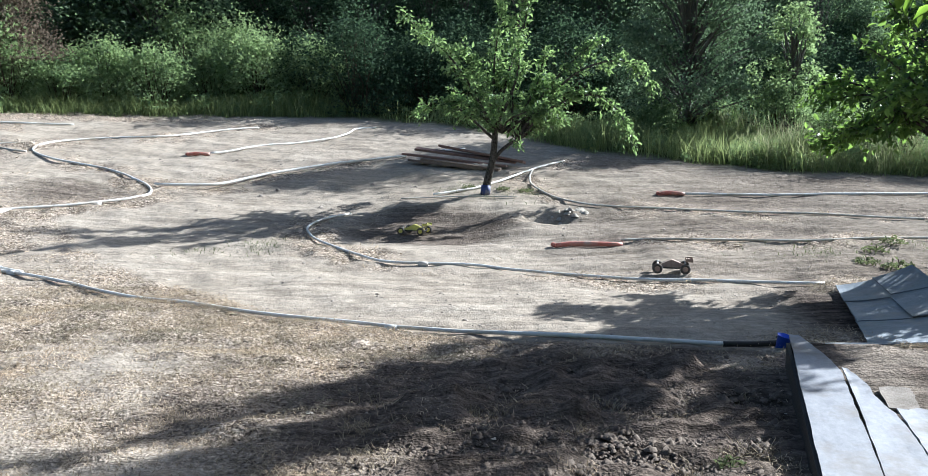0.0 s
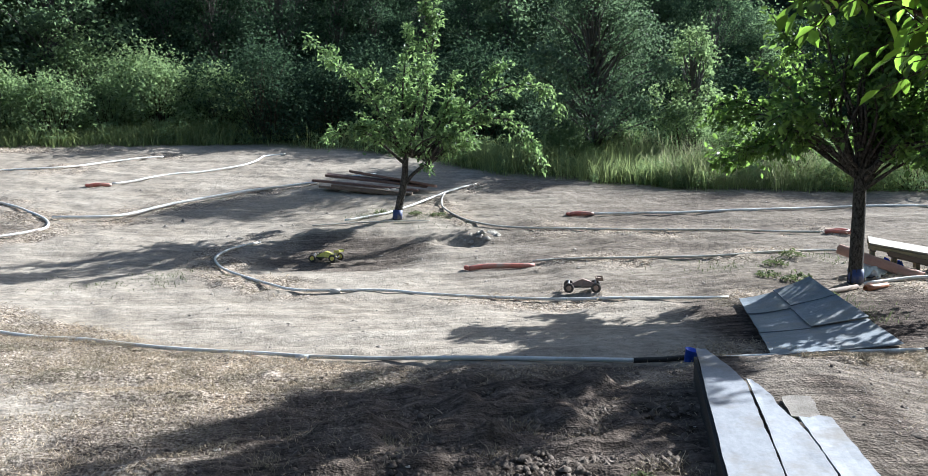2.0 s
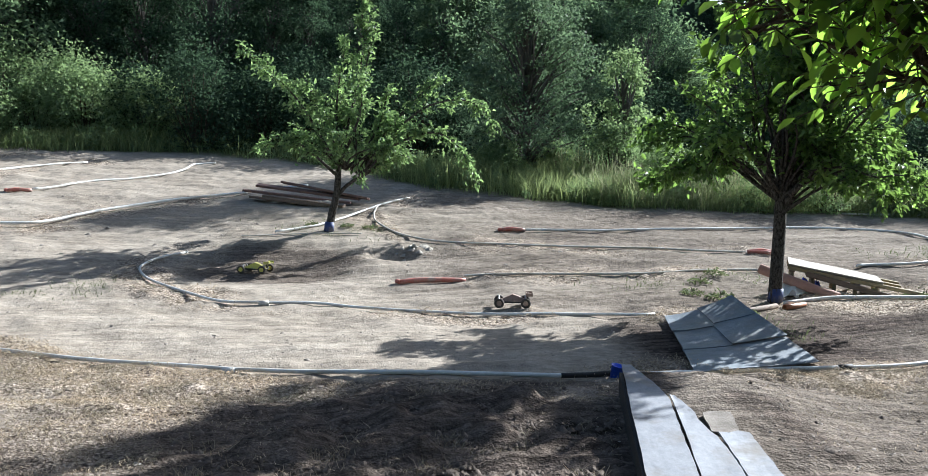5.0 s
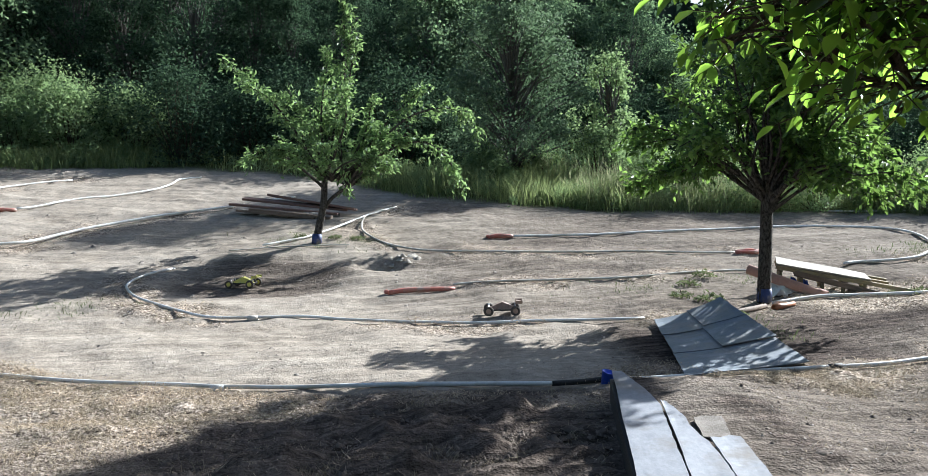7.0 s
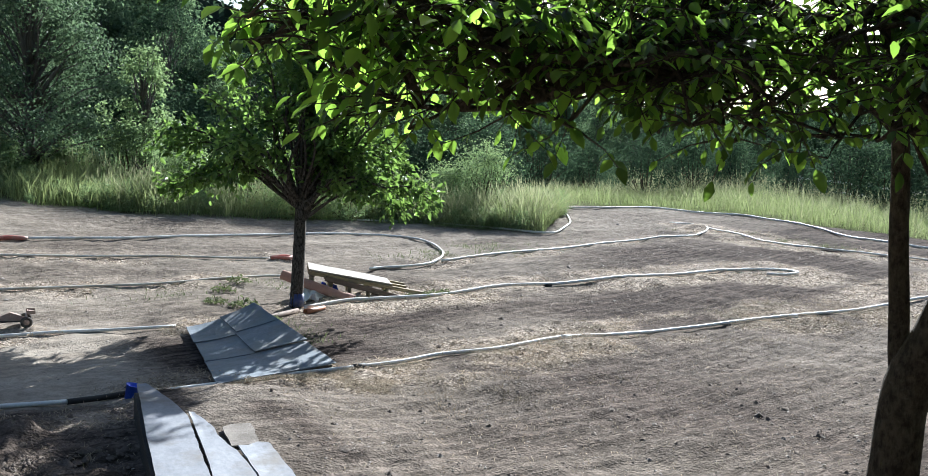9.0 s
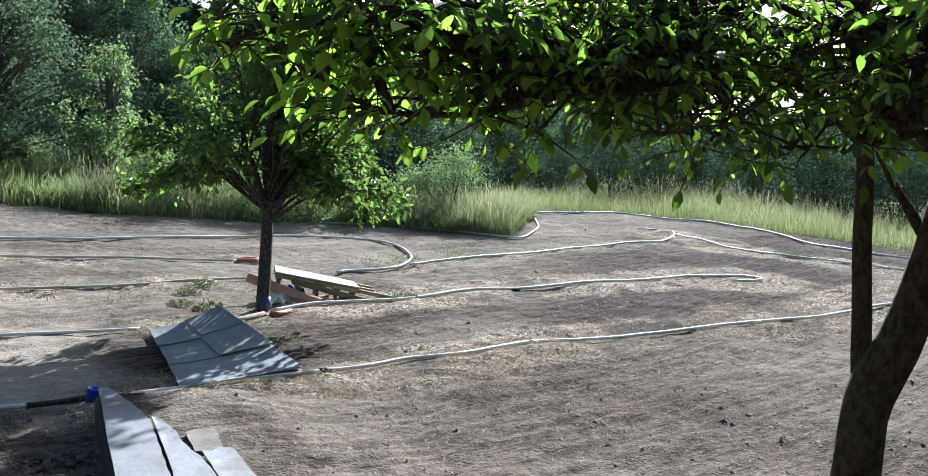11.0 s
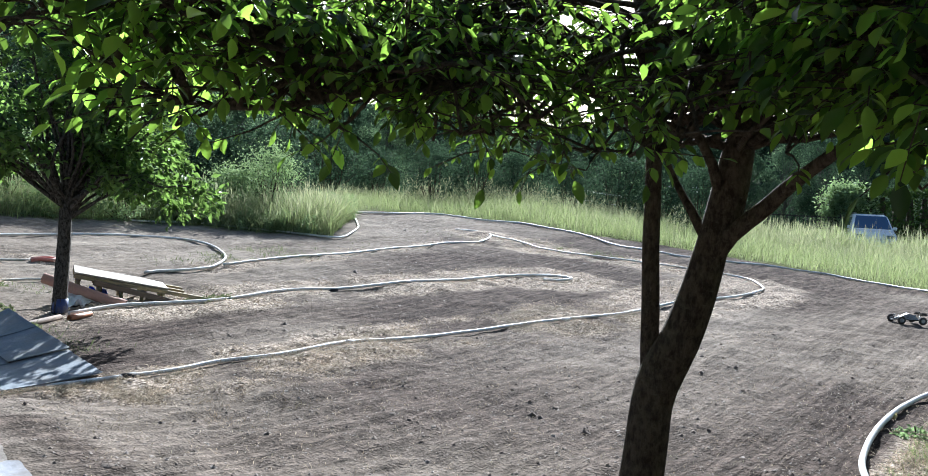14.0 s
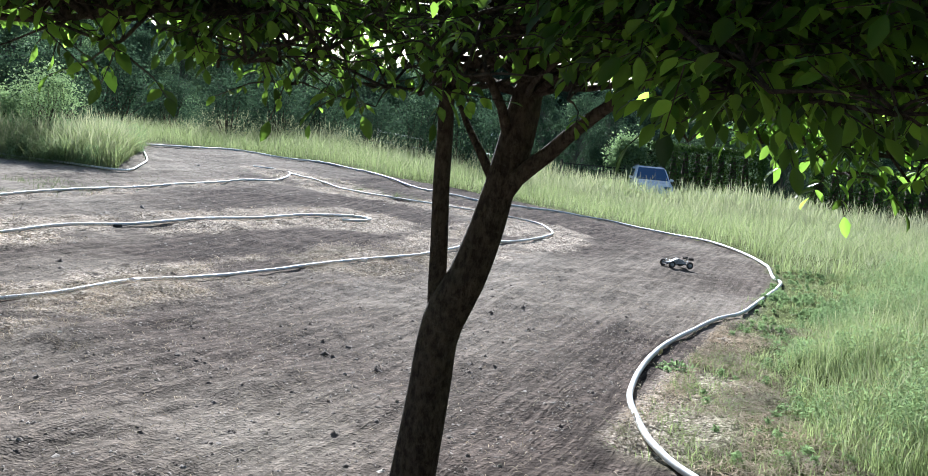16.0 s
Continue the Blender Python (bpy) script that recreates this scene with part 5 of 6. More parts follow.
def litter():
    """Dry straw lying over the ground."""
    gen = np.random.default_rng(90)
    near = scatter(75000, (-7, 3.2, 4.5, 9.5), lambda x, y: zones(x, y)[0] * (np.hypot(x, y) < 10.5), gen)
    far = np.vstack([scatter(14000, (-9, 6, 18, 16), lambda x, y: zones(x, y)[0], gen), scatter(5000, (-17, 15, -3, 25), lambda x, y: zones(x, y)[0], gen)])
    side = scatter(20000, (2.4, 1.0, 12, 7), lambda x, y: (0.05 + zones(x, y)[0] ** 1.3) * (1 - zones(x, y)[1]), gen)
    mat = scatter(16000, (5.4, -0.9, 11, 1.4), lambda x, y: np.clip(0.3 + value_noise(x, y, 0.45, 43) + 0.6 * value_noise(x, y, 1.1, 44), 0, 1) * (1 - near_line(x, y, PIPES["outer_right"], 0.12)) * (y < 1.36 - 0.02 * x), gen)
    for pts, ln, wd in ((mat, 0.12, 0.005), (near, 0.042, 0.004), (far, 0.09, 0.008), (side, 0.05, 0.0045)):
        pts = off_planks(pts)
        n = len(pts)
        a = gen.uniform(0, 6.28, n)
        d = np.stack([np.cos(a), np.sin(a), gen.normal(size=n) * 0.22], 1) * (ln * gen.uniform(0.4, 1.3, n))[:, None]
        s = np.stack([-np.sin(a), np.cos(a), gen.normal(size=n) * 0.3], 1) * wd
        c = np.c_[pts, surface_z(pts[:, 0], pts[:, 1]) + 0.012 + 0.03 * gen.random(n)]
        bow = np.array([0, 0, 0.012])
        v = np.stack([c - d / 2 - s / 2, c - d / 2 + s / 2, c + bow + s / 2, c + bow - s / 2, c + d / 2], 1).reshape(-1, 3)
        o = np.arange(n)[:, None] * 5
        f = np.stack([o + [0, 1, 2], o + [0, 2, 3], o + [3, 2, 4]], 1).reshape(-1, 3)
        tagged(part("straw_litter", mesh_of("straw_litter", v, f), STRAW), "dry mown straw scattered over bare earth", "straw", kind="stuff")


def lumps(name, pts, size, mat, label, category, gen, flat=0.6):
    """Small rough stones or clods, each an eight-sided lump."""
    pts = off_planks(pts)
    n = len(pts)
    dirs = np.array([(1, 0, 0), (0.3, 0.9, 0), (-0.8, 0.5, 0), (-0.7, -0.7, 0), (0.4, -0.9, 0), (0.1, 0.1, 1), (0.4, 0.5, 0.7), (-0.3, -0.4, 0.8)])
    faces = [(0, 1, 6), (1, 2, 5), (1, 5, 6), (2, 3, 7), (2, 7, 5), (3, 4, 7), (4, 0, 6), (4, 6, 7), (5, 7, 6)]
    s = size * gen.lognormal(0, 0.42, n)
    v = dirs[None] * s[:, None, None] * gen.uniform(0.65, 1.3, (n, 8, 1))
    v[:, :, 2] *= flat
    a = gen.uniform(0, 6.28, n)
    x, y = v[:, :, 0].copy(), v[:, :, 1].copy()
    v[:, :, 0], v[:, :, 1] = x * np.cos(a)[:, None] - y * np.sin(a)[:, None], x * np.sin(a)[:, None] + y * np.cos(a)[:, None]
    z = surface_z(pts[:, 0], pts[:, 1]) - 0.004
    v += np.c_[pts, z][:, None]
    f = (np.arange(n)[:, None, None] * 8 + np.array(faces)[None]).reshape(-1, 3)
    return tagged(part(name, mesh_of(name, v.reshape(-1, 3), f), mat), label, category, kind="stuff")


def loose_earth():
    gen = np.random.default_rng(91)
    bare = lambda x, y: (1 - zones(x, y)[1]) * (np.hypot(x, y) < 13)
    lumps("earth_clod", scatter(7000, (-6, 1.5, 13, 9.5), lambda x, y: bare(x, y) * (1 - zones(x, y)[2]), gen), 0.008, CLOD_PALE, "small dry clods on the bare earth", "clod", gen)
    lumps("earth_clod", scatter(9000, (-0.6, 3.4, 2.3, 6.9), lambda x, y: bare(x, y) * zones(x, y)[2], gen), 0.01, CLOD, "coarse broken clods beside the planks", "clod", gen, 0.8)
    lumps("earth_clod", scatter(16000, (2, 1.5, 13, 8), lambda x, y: bare(x, y) * zones(x, y)[2], gen), 0.0085, CLOD, "small dark clods on the brown soil", "clod", gen)
    lumps("earth_clod", scatter(900, (-0.4, 1.5, 13, 8), lambda x, y: bare(x, y) * zones(x, y)[2], gen), 0.015, CLOD, "broken clods on the brown soil", "clod", gen, 0.8)
    lumps("earth_clod", scatter(900, (-0.9, 4.0, 2.0, 6.85), lambda x, y: bare(x, y) * zones(x, y)[2], gen), 0.019, CLOD, "rough crumbling clods beside the planks", "clod", gen, 0.75)
    lumps("earth_clod", scatter(15000, (2.4, 1.5, 10, 6.3), lambda x, y: bare(x, y) * zones(x, y)[2], gen), 0.0065, CLOD_PALE, "pale crumbs on the brown soil", "clod", gen, 0.7)
    lumps("pebble", scatter(420, (-4, 1.5, 12, 8), bare, gen), 0.009, STONE, "pale pebbles and chips on dirt", "pebble", gen, 0.4)
    lumps("track_clod", scatter(2500, (-12, 8, 18, 20), lambda x, y: 1 - zones(x, y)[1], gen), 0.016, CLOD_PALE, "loose crumbs of earth on the track", "clod", gen)
    lumps("rubble", np.array([1.55, 14.1]) + gen.normal(size=(26, 2)) * np.array([0.2, 0.1]), 0.05, STONE, "pale stones beside the dug hole", "stone", gen, 0.8)
    lumps("rubble", np.array([-7.7, 11.65]) + gen.normal(size=(90, 2)) * np.array([0.6, 0.25]), 0.022, STONE, "pale stones between the pipes", "stone", gen, 0.7)


def straw_tufts():
    """Small clumps of dry stalks on the rough soil beside the planks and under the front pipe."""
    gen = np.random.default_rng(92)
    spots = np.vstack([gen.uniform((-2.2, 4.2), (2.0, 6.8), (150, 2)), gen.uniform((3.2, 5.2), (9.0, 6.6), (60, 2)), [(0.6, 5.28)] * 4, [(1.5, 6.3)] * 3])
    pts = off_planks(np.vstack([c + gen.normal(size=(45, 2)) * 0.06 for c in spots]))
    ob = part("straw_tufts", blades("straw_tufts", pts, 0.055, 0.005, gen, 1.6), STRAW)
    tagged(ob, "small dry grass tufts on rough soil", "grass", kind="stuff")


litter()
loose_earth()
straw_tufts()


def weed(x, y, size, seed):
    gen = np.random.default_rng(seed)
    ob = thing("weed", pose(x, y, gz(x, y)), "small dull green weed growing in bare ground", "weed", "weeds by the track")
    n = 110
    a, r = gen.uniform(0, 6.28, n), size * np.sqrt(gen.random(n))
    part("foliage", leaves_mesh("foliage", np.c_[r * np.cos(a), r * np.sin(a), 0.02 + 0.6 * (size - r) * gen.random(n)], size * 0.32, gen, 0.0, 0.5, 0.5), GRASS_DULL if size < 0.15 or y > 8 else LEAF_BUSH, ob)
    part("stem", tubes_mesh("stem", [(np.array([(0, 0, -0.02), (0.01, 0, size * 0.3), (0, 0.01, size * 0.6)]), 0.006)], 5), BARK, ob)


def weeds():
    gen = np.random.default_rng(95)
    spots = [(8.1, 1.22, 0.16), (1.3, 4.45, 0.07), (4.5, 8.5, 0.12), (4.9, 9.3, 0.14), (5.2, 11.2, 0.16), (5.6, 11.6, 0.18), (7.1, 10.2, 0.14), (7.4, 9.9, 0.1), (7.55, 9.75, 0.16), (7.8, 9.65, 0.13), (5.05, 10.3, 0.2), (4.8, 10.6, 0.16), (0.6, 15.7, 0.14), (1.0, 15.6, 0.12), (0.0, 15.9, 0.13)]
    for k, (x, y, s) in enumerate(spots):
        weed(x, y, s * gen.uniform(0.85, 1.2), 300 + k)


weeds()


# ---- ramps ----
def slab(corners, thick, cuts=1, wave=0.0, gen=None):
    """A sheet from four top corners (in order round), with thickness; wave makes it uneven."""
    bm = bmesh.new()
    c = [Vector(p) for p in corners]
    n = cuts + 1
    top = [[None] * (n + 1) for _ in range(n + 1)]
    for i in range(n + 1):
        for j in range(n + 1):
            u, w = i / n, j / n
            p = (c[0] * (1 - u) + c[1] * u) * (1 - w) + (c[3] * (1 - u) + c[2] * u) * w
            if gen is not None:
                p = p + Vector((0, 0, wave * gen.normal()))
            top[i][j] = bm.verts.new(p)
    faces = [bm.faces.new((top[i][j], top[i + 1][j], top[i + 1][j + 1], top[i][j + 1])) for i in range(n) for j in range(n)]
    ext = bmesh.ops.extrude_face_region(bm, geom=faces)
    for v in ext["geom"]:
        if isinstance(v, bmesh.types.BMVert):
            v.co.z -= thick
    bmesh.ops.recalc_face_normals(bm, faces=bm.faces[:])
    return bm


def kicker_ramp():
    gen = np.random.default_rng(40)
    at = Vector((3.8, 8.0, gz(3.8, 8.0)))
    ramp = thing("jump_ramp", Matrix.Translation(at), "jump ramp clad in grey fibre sheets across the lane", "ramp")
    a, b = np.array((3.17, 6.92, gz(3.17, 6.92) + 0.03)), np.array((3.88, 9.25, gz(3.88, 9.25) + 0.03))
    d, c = np.array((4.36, 6.97, gz(4.36, 6.97) + 0.07)), np.array((4.5, 8.9, 0.36))

    def q(u, w):
        p = (a * (1 - u) + d * u) * (1 - w) + (b * (1 - u) + c * u) * w
        return p - np.array((0, 0, 0.2 * w * (u - u**1.7))) - np.array(at)

    def sheet(u0, u1, w0, w1, lift, thick, cuts):
        """A sheet following the ramp's hollow face, a little wavy."""
        bm = bmesh.new()
        rows = []
        for k in range(cuts + 1):
            w = w0 + (w1 - w0) * k / cuts
            row = []
            for n in range(cuts + 1):
                u = u0 + (u1 - u0) * n / cuts
                wave = 0.003 * math.sin(7 * u + 5 * w) + 0.0004 * gen.normal()
                row.append(bm.verts.new(Vector(q(u, w)) + Vector((0.003 * gen.normal(), 0.003 * gen.normal(), lift + wave))))
            rows.append(row)
        faces = [bm.faces.new((rows[k][n], rows[k][n + 1], rows[k + 1][n + 1], rows[k + 1][n])) for k in range(cuts) for n in range(cuts)]
        ext = bmesh.ops.extrude_face_region(bm, geom=faces)
        for v in ext["geom"]:
            if isinstance(v, bmesh.types.BMVert):
                v.co.z -= thick
        bmesh.ops.recalc_face_normals(bm, faces=bm.faces[:])
        return bm

    part("ramp_body", sheet(0.03, 0.98, 0.02, 0.97, -0.02, 0.4, 8), CLOD, ramp, "packed earth under the sheets")
    for u0, u1, w0, w1 in ((0.0, 1.0, 0.0, 0.34), (0.0, 0.48, 0.33, 0.68), (0.47, 1.01, 0.33, 0.7), (-0.02, 0.5, 0.66, 1.0), (0.49, 1.0, 0.68, 1.01)):
        part("sheet", sheet(u0, u1, w0, w1, 0.012 + 0.03 * w0 + 0.016 * (u0 > 0.3) + 0.006 * gen.random(), 0.008, 10), SHEET, ramp)


def plank_ramp():
    gen = np.random.default_rng(41)
    ramp = thing("take_off_ramp", pose(1.45, 3.4, 0.0, 0, 0, -16.6), "take-off ramp of dull metal sheets on an earth bank", "ramp")

    def deck(name, left, right, s0, s1, lift, mat, torn=0.006):
        """A strip laid on the bank, its long edges torn and its end uneven."""
        z = lambda s: 0.075 + 0.055 * min(3.0, max(0, s)) + lift
        n = max(4, int((s1 - s0) / 0.06))
        w0 = np.convolve(gen.normal(size=n + 5), np.ones(5) / 2.5, "valid") * torn
        w1 = np.convolve(gen.normal(size=n + 5), np.ones(5) / 2.5, "valid") * torn
        bm = bmesh.new()
        rows = []
        for i in range(n + 1):
            f = i / n
            s = s0 + (s1 - s0) * f
            a, b = np.interp(s, left[::2], left[1::2]) + 0.5 * w0[i], np.interp(s, right[::2], right[1::2]) + w1[i]
            end = torn * 2.5 if i == n else 0
            rows.append([bm.verts.new((a + (b - a) * g, s + end * gen.normal(), z(s) + (0.002 * abs(gen.normal()) if g in (0, 1) else 0))) for g in (0, 0.33, 0.67, 1)])
        faces = [bm.faces.new((p[j], p[j + 1], q[j + 1], q[j])) for p, q in zip(rows[:-1], rows[1:]) for j in range(3)]
        ext = bmesh.ops.extrude_face_region(bm, geom=faces)
        for v in ext["geom"]:
            if isinstance(v, bmesh.types.BMVert):
                v.co.z -= 0.01
        bmesh.ops.recalc_face_normals(bm, faces=bm.faces[:])
        part(name, bm, mat, ramp)

    deck("sheet", (-1.2, -0.03), (-1.2, 0.246, 2.2, 0.24, 2.6, 0.17, 3.06, 0.035), -1.2, 3.06, 0.022, METAL, 0.004)
    deck("sheet", (-1.2, 0.258), (-1.2, 0.495, 0.8, 0.495, 1.5, 0.45, 2.3, 0.29), -1.2, 2.32, 0.014, METAL, 0.007)
    deck("sheet", (-1.2, 0.508, 0.8, 0.508, 1.6, 0.462), (-1.2, 0.72, 0.8, 0.7, 1.6, 0.64), -1.2, 1.62, 0.018, METAL, 0.008)
    deck("board", (1.6, 0.43), (1.6, 0.6), 1.66, 2.05, -0.002, BOARD_DIRTY, 0.009)
    part("side_board", slab([(-0.045, -1.2, 0.04), (-0.02, -1.2, 0.04), (-0.02, 3.05, 0.2), (-0.045, 3.05, 0.2)], 0.3, 3), BLACK, ramp, "black board closing the side")
    part("end_board", slab([(-0.04, 3.05, 0.19), (0.3, 3.05, 0.19), (0.3, 3.08, 0.19), (-0.04, 3.08, 0.19)], 0.28, 3), BLACK, ramp, "black mat hanging at the lip")


kicker_ramp()
plank_ramp()


def cup_bm(r0, r1, h, wall=0.006):
    bm = bmesh.new()
    prof = [(0, 0), (r0, 0), (r1, h), (r1 + 0.006, h), (r1 + 0.006, h - 0.012), (r1 - wall, h - 0.002), (r0 - wall, wall), (0, wall)]
    n = 24
    rings = [[bm.verts.new((r * math.cos(k * 2 * math.pi / n), r * math.sin(k * 2 * math.pi / n), z)) for k in range(n)] if r else [bm.verts.new((0, 0, z))] for r, z in (prof[:4] + prof[5:])]
    for lo, hi in zip(rings[:-1], rings[1:]):
        for k in range(n):
            j = (k + 1) % n
            ring_face = [lo[k % len(lo)], lo[j % len(lo)], hi[j % len(hi)], hi[k % len(hi)]]
            bm.faces.new(list(dict.fromkeys(ring_face)))
    bmesh.ops.recalc_face_normals(bm, faces=bm.faces[:])
    for f in bm.faces:
        f.smooth = True
    return bm


bucket = thing("bucket", pose(2.46, 6.93, 0.01, 8, 12, 0), "small blue plastic bucket beside the ramp lip", "bucket")
part("bucket_body", cup_bm(0.046, 0.058, 0.115), BLUE, bucket)
part("handle", tubes_mesh("handle", [(spline([(-0.06, 0, 0.095), (-0.055, 0.04, 0.075), (0, 0.07, 0.06), (0.055, 0.04, 0.075), (0.06, 0, 0.095)], 0.02), 0.003)], 6), BLACK, bucket)


def black_tube():
    p = spline([(2.02, 7.03, 0.025), (2.15, 7.03, 0.025), (2.3, 7.04, 0.022), (2.5, 7.05, 0.03), (2.62, 7.02, 0.03), (2.8, 6.98, 0.025)], 0.05)
    ob = thing("rubber_hose", Matrix.Translation((2.02, 7.03, 0.0)), "black rubber hose joining two pipes", "hose")
    part("hose", tubes_mesh("hose", [(p - np.array((2.02, 7.03, 0.0)), 0.023)], 10), BLACK, ob)


black_tube()


# ---- pipe fittings: red ends, joints ----
def red_end(x, y, yaw, length, label="faded red plastic pipe end on dirt"):
    ob = thing("red_pipe_end", pose(x, y, gz(x, y), 0, 0, yaw), label, "pipe end", "red pipe ends")
    p = spline([(0, 0, 0.035), (length * 0.3, 0.01, 0.06), (length * 0.7, -0.01, 0.05), (length, 0, 0.035)], 0.08)
    q = spline([(0, 0.09, 0.03), (length * 0.5, 0.1, 0.045), (length, 0.06, 0.03)], 0.08)
    part("tube", tubes_mesh("tube", [(p, 0.034)], 10), RED, ob)
    part("tube", tubes_mesh("tube", [(q, 0.03)], 10), RED, ob)
    part("tube", tubes_mesh("tube", [(spline([(0, -0.01, 0.04), (-0.03, 0.04, 0.045), (0, 0.1, 0.035)], 0.03), 0.033)], 8), RED, ob)


red_end(3.33, 15.38, -3, 0.42)
red_end(1.17, 12.12, 6, 0.95, "long faded red pipe end between the lanes")
red_end(7.25, 13.02, 158, 0.36)
red_end(-5.72, 17.97, 20, 0.42)
red_end(-8.34, 13.95, 140, 0.34)


def joints():
    for key, spots in (("outer_right", ((25, YELLOW, "yellow taped joint on the white pipe"), (19, BLACK, "dark clamp on the white pipe"))), ("front_left", ((3, PIPE, "socket joint on the grey pipe"), (8, PIPE, "socket joint on the grey pipe"))),
                       ("front_right", ((4, BLACK, "dark clamp on the grey pipe"), (9, PIPE, "socket joint on the grey pipe"), (13, PIPE, "socket joint on the grey pipe"))), ("right_hook", ((9, BLACK, "dark clamp on the pale pipe"),)),
                       ("inner_front", ((7, PIPE_OLD, "socket joint on the dusty pipe"),)), ("left_main", ((15, PIPE, "socket joint on the white pipe"),))):
        line = PIPES[key]
        for i, mat, label in spots:
            x, y = line[i]
            dx, dy = line[i + 1][0] - line[i - 1][0], line[i + 1][1] - line[i - 1][1]
            d = Vector((dx, dy, gz(*line[i + 1]) - gz(*line[i - 1]))).normalized()
            m = Matrix.Translation(Vector((x, y, gz(x, y) + 0.016)) - d * 0.065) @ d.to_track_quat("Z", "Y").to_matrix().to_4x4()
            ob = part("pipe_joint", cyl_bm(0.036, 0.13, sides=18, bevel=0.006), mat)
            ob.matrix_basis = m
            tagged(ob, label, "pipe joint", "pipe joints")


joints()


# ---- heap under the fruit tree: propped pallet, clay pipe, drain pipe ----
def propped_pallet():
    """A low timber frame propped at one end: a pale board on top, short legs, and a rail running down to the ground."""
    top, low = Vector((6.07, 10.45, 0.58)), Vector((8.12, 9.42, 0.16))
    x = (low - top).normalized()
    side = Vector((0.52, 0.85, 0.1)).normalized()
    side = (side - x * side.dot(x)).normalized()
    z = x.cross(side)
    m = Matrix((x, side, z)).transposed().to_4x4()
    m.translation = top
    ob = thing("pallet_ramp", m, "propped timber frame with a pale board on top", "pallet")
    ln = (low - top).length
    part("deck_board", slab([(0, 0, 0), (ln * 0.5, 0.04, 0), (ln * 0.48, 0.42, 0), (0, 0.46, 0)], 0.02, 3, 0.003, np.random.default_rng(44)), WOOD_PALE, ob)
    for k in range(3):
        part("bearer", box_bm(ln * (0.98 if k == 0 else 0.6), 0.045, 0.05, pose(ln * (0.49 if k == 0 else 0.3), 0.03 + 0.19 * k, -0.075), 0.005), WOOD_YELLOW, ob)
    for k in range(5):
        part("slat", box_bm(0.075, 0.46, 0.018, pose(0.06 + k * 0.2, 0.23, -0.096), 0.004), WOOD, ob)
    down = m.to_3x3().inverted() @ Vector((0, 0, -1))
    for k in range(5):
        for side_at in (0.04, 0.42):
            p0 = Vector((0.05 + k * 0.26, side_at, -0.03))
            w = m @ p0
            part("leg", tubes_mesh("leg", [(np.array([p0, p0 + down * max(0.08, w.z - gz(w.x, w.y) + 0.02)]), 0.026)], 4), WOOD_YELLOW, ob)
    part("rail", box_bm(ln * 0.9, 0.03, 0.07, pose(ln * 0.55, -0.01, -0.19, 0, 4, 0), 0.004), WOOD, ob)


propped_pallet()


def lying_pipe(name, a, b, r, mat, label):
    a, b = Vector(a), Vector(b)
    ob = thing(name, Matrix.Translation(a) @ (b - a).to_track_quat("Z", "Y").to_matrix().to_4x4(), label, "pipe")
    ln = (b - a).length
    bm = bmesh.new()
    n = 24
    prof = [(r, 0), (r, ln - 0.12), (r * 1.18, ln - 0.1), (r * 1.18, ln), (r, ln), (r * 0.86, ln - 0.06), (r * 0.86, 0)]
    rings = [[bm.verts.new((q * math.cos(k * 2 * math.pi / n), q * math.sin(k * 2 * math.pi / n), z)) for k in range(n)] for q, z in prof]
    for i in range(len(rings)):
        lo, hi = rings[i], rings[(i + 1) % len(rings)]
        for k in range(n):
            f = bm.faces.new((lo[k], lo[(k + 1) % n], hi[(k + 1) % n], hi[k]))
            f.smooth = True
    bmesh.ops.recalc_face_normals(bm, faces=bm.faces[:])
    part("tube", bm, mat, ob)


lying_pipe("clay_pipe", (5.78, 10.66, 0.5), (6.45, 9.93, 0.19), 0.065, CLAY, "pinkish clay pipe leaning under the fruit tree")
lying_pipe("drain_pipe", (5.82, 9.63, gz(5.82, 9.63) + 0.03), (5.52, 9.57, gz(5.52, 9.57) + 0.03), 0.034, ORANGE, "orange drain pipe end at the tree foot")
lying_pipe("drain_pipe", (5.42, 9.58, gz(5.42, 9.58) + 0.04), (4.85, 9.4, gz(4.85, 9.4) + 0.02), 0.034, WOOD, "brown drain pipe lying beside the ramp")


def plastic_scrap(x, y, label, mat, size, seed):
    gen = np.random.default_rng(seed)
    bm = bmesh.new()
    bmesh.ops.create_grid(bm, x_segments=8, y_segments=8, size=size)
    for v in bm.verts:
        v.co.z = 0.05 + 0.05 * gen.normal() * 0.6 + 0.25 * size * math.sin(7 * v.co.x) * math.cos(6 * v.co.y)
    bmesh.ops.solidify(bm, geom=bm.faces[:], thickness=0.004)
    ob = part("plastic_sheet", bm, mat)
    ob.matrix_basis = pose(x, y, gz(x, y) + 0.02, 4, -6, 30)
    tagged(ob, label, "plastic sheet", "scraps under the tree")


plastic_scrap(6.0, 10.3, "crumpled white plastic sheet under the pallet", PIPE, 0.2, 3)
plastic_scrap(6.35, 10.5, "crumpled blue plastic sheet under the pallet", BLUE, 0.14, 4)


def trunk_guard(x, y, r, lean, label):
    ob = part("trunk_guard", cyl_bm(r, 0.17, sides=20, r2=r * 0.94, bevel=0.004), BLUE_DUSTY)
    ob.matrix_basis = pose(x, y, gz(x, y) - 0.01, 0, lean, 0)
    tagged(ob, label, "tree guard", "tree guards")


trunk_guard(0.27, 15.5, 0.088, 4, "blue plastic guard round the plum trunk")
trunk_guard(5.61, 9.95, 0.095, 2, "dark blue wrap round the fruit tree foot")


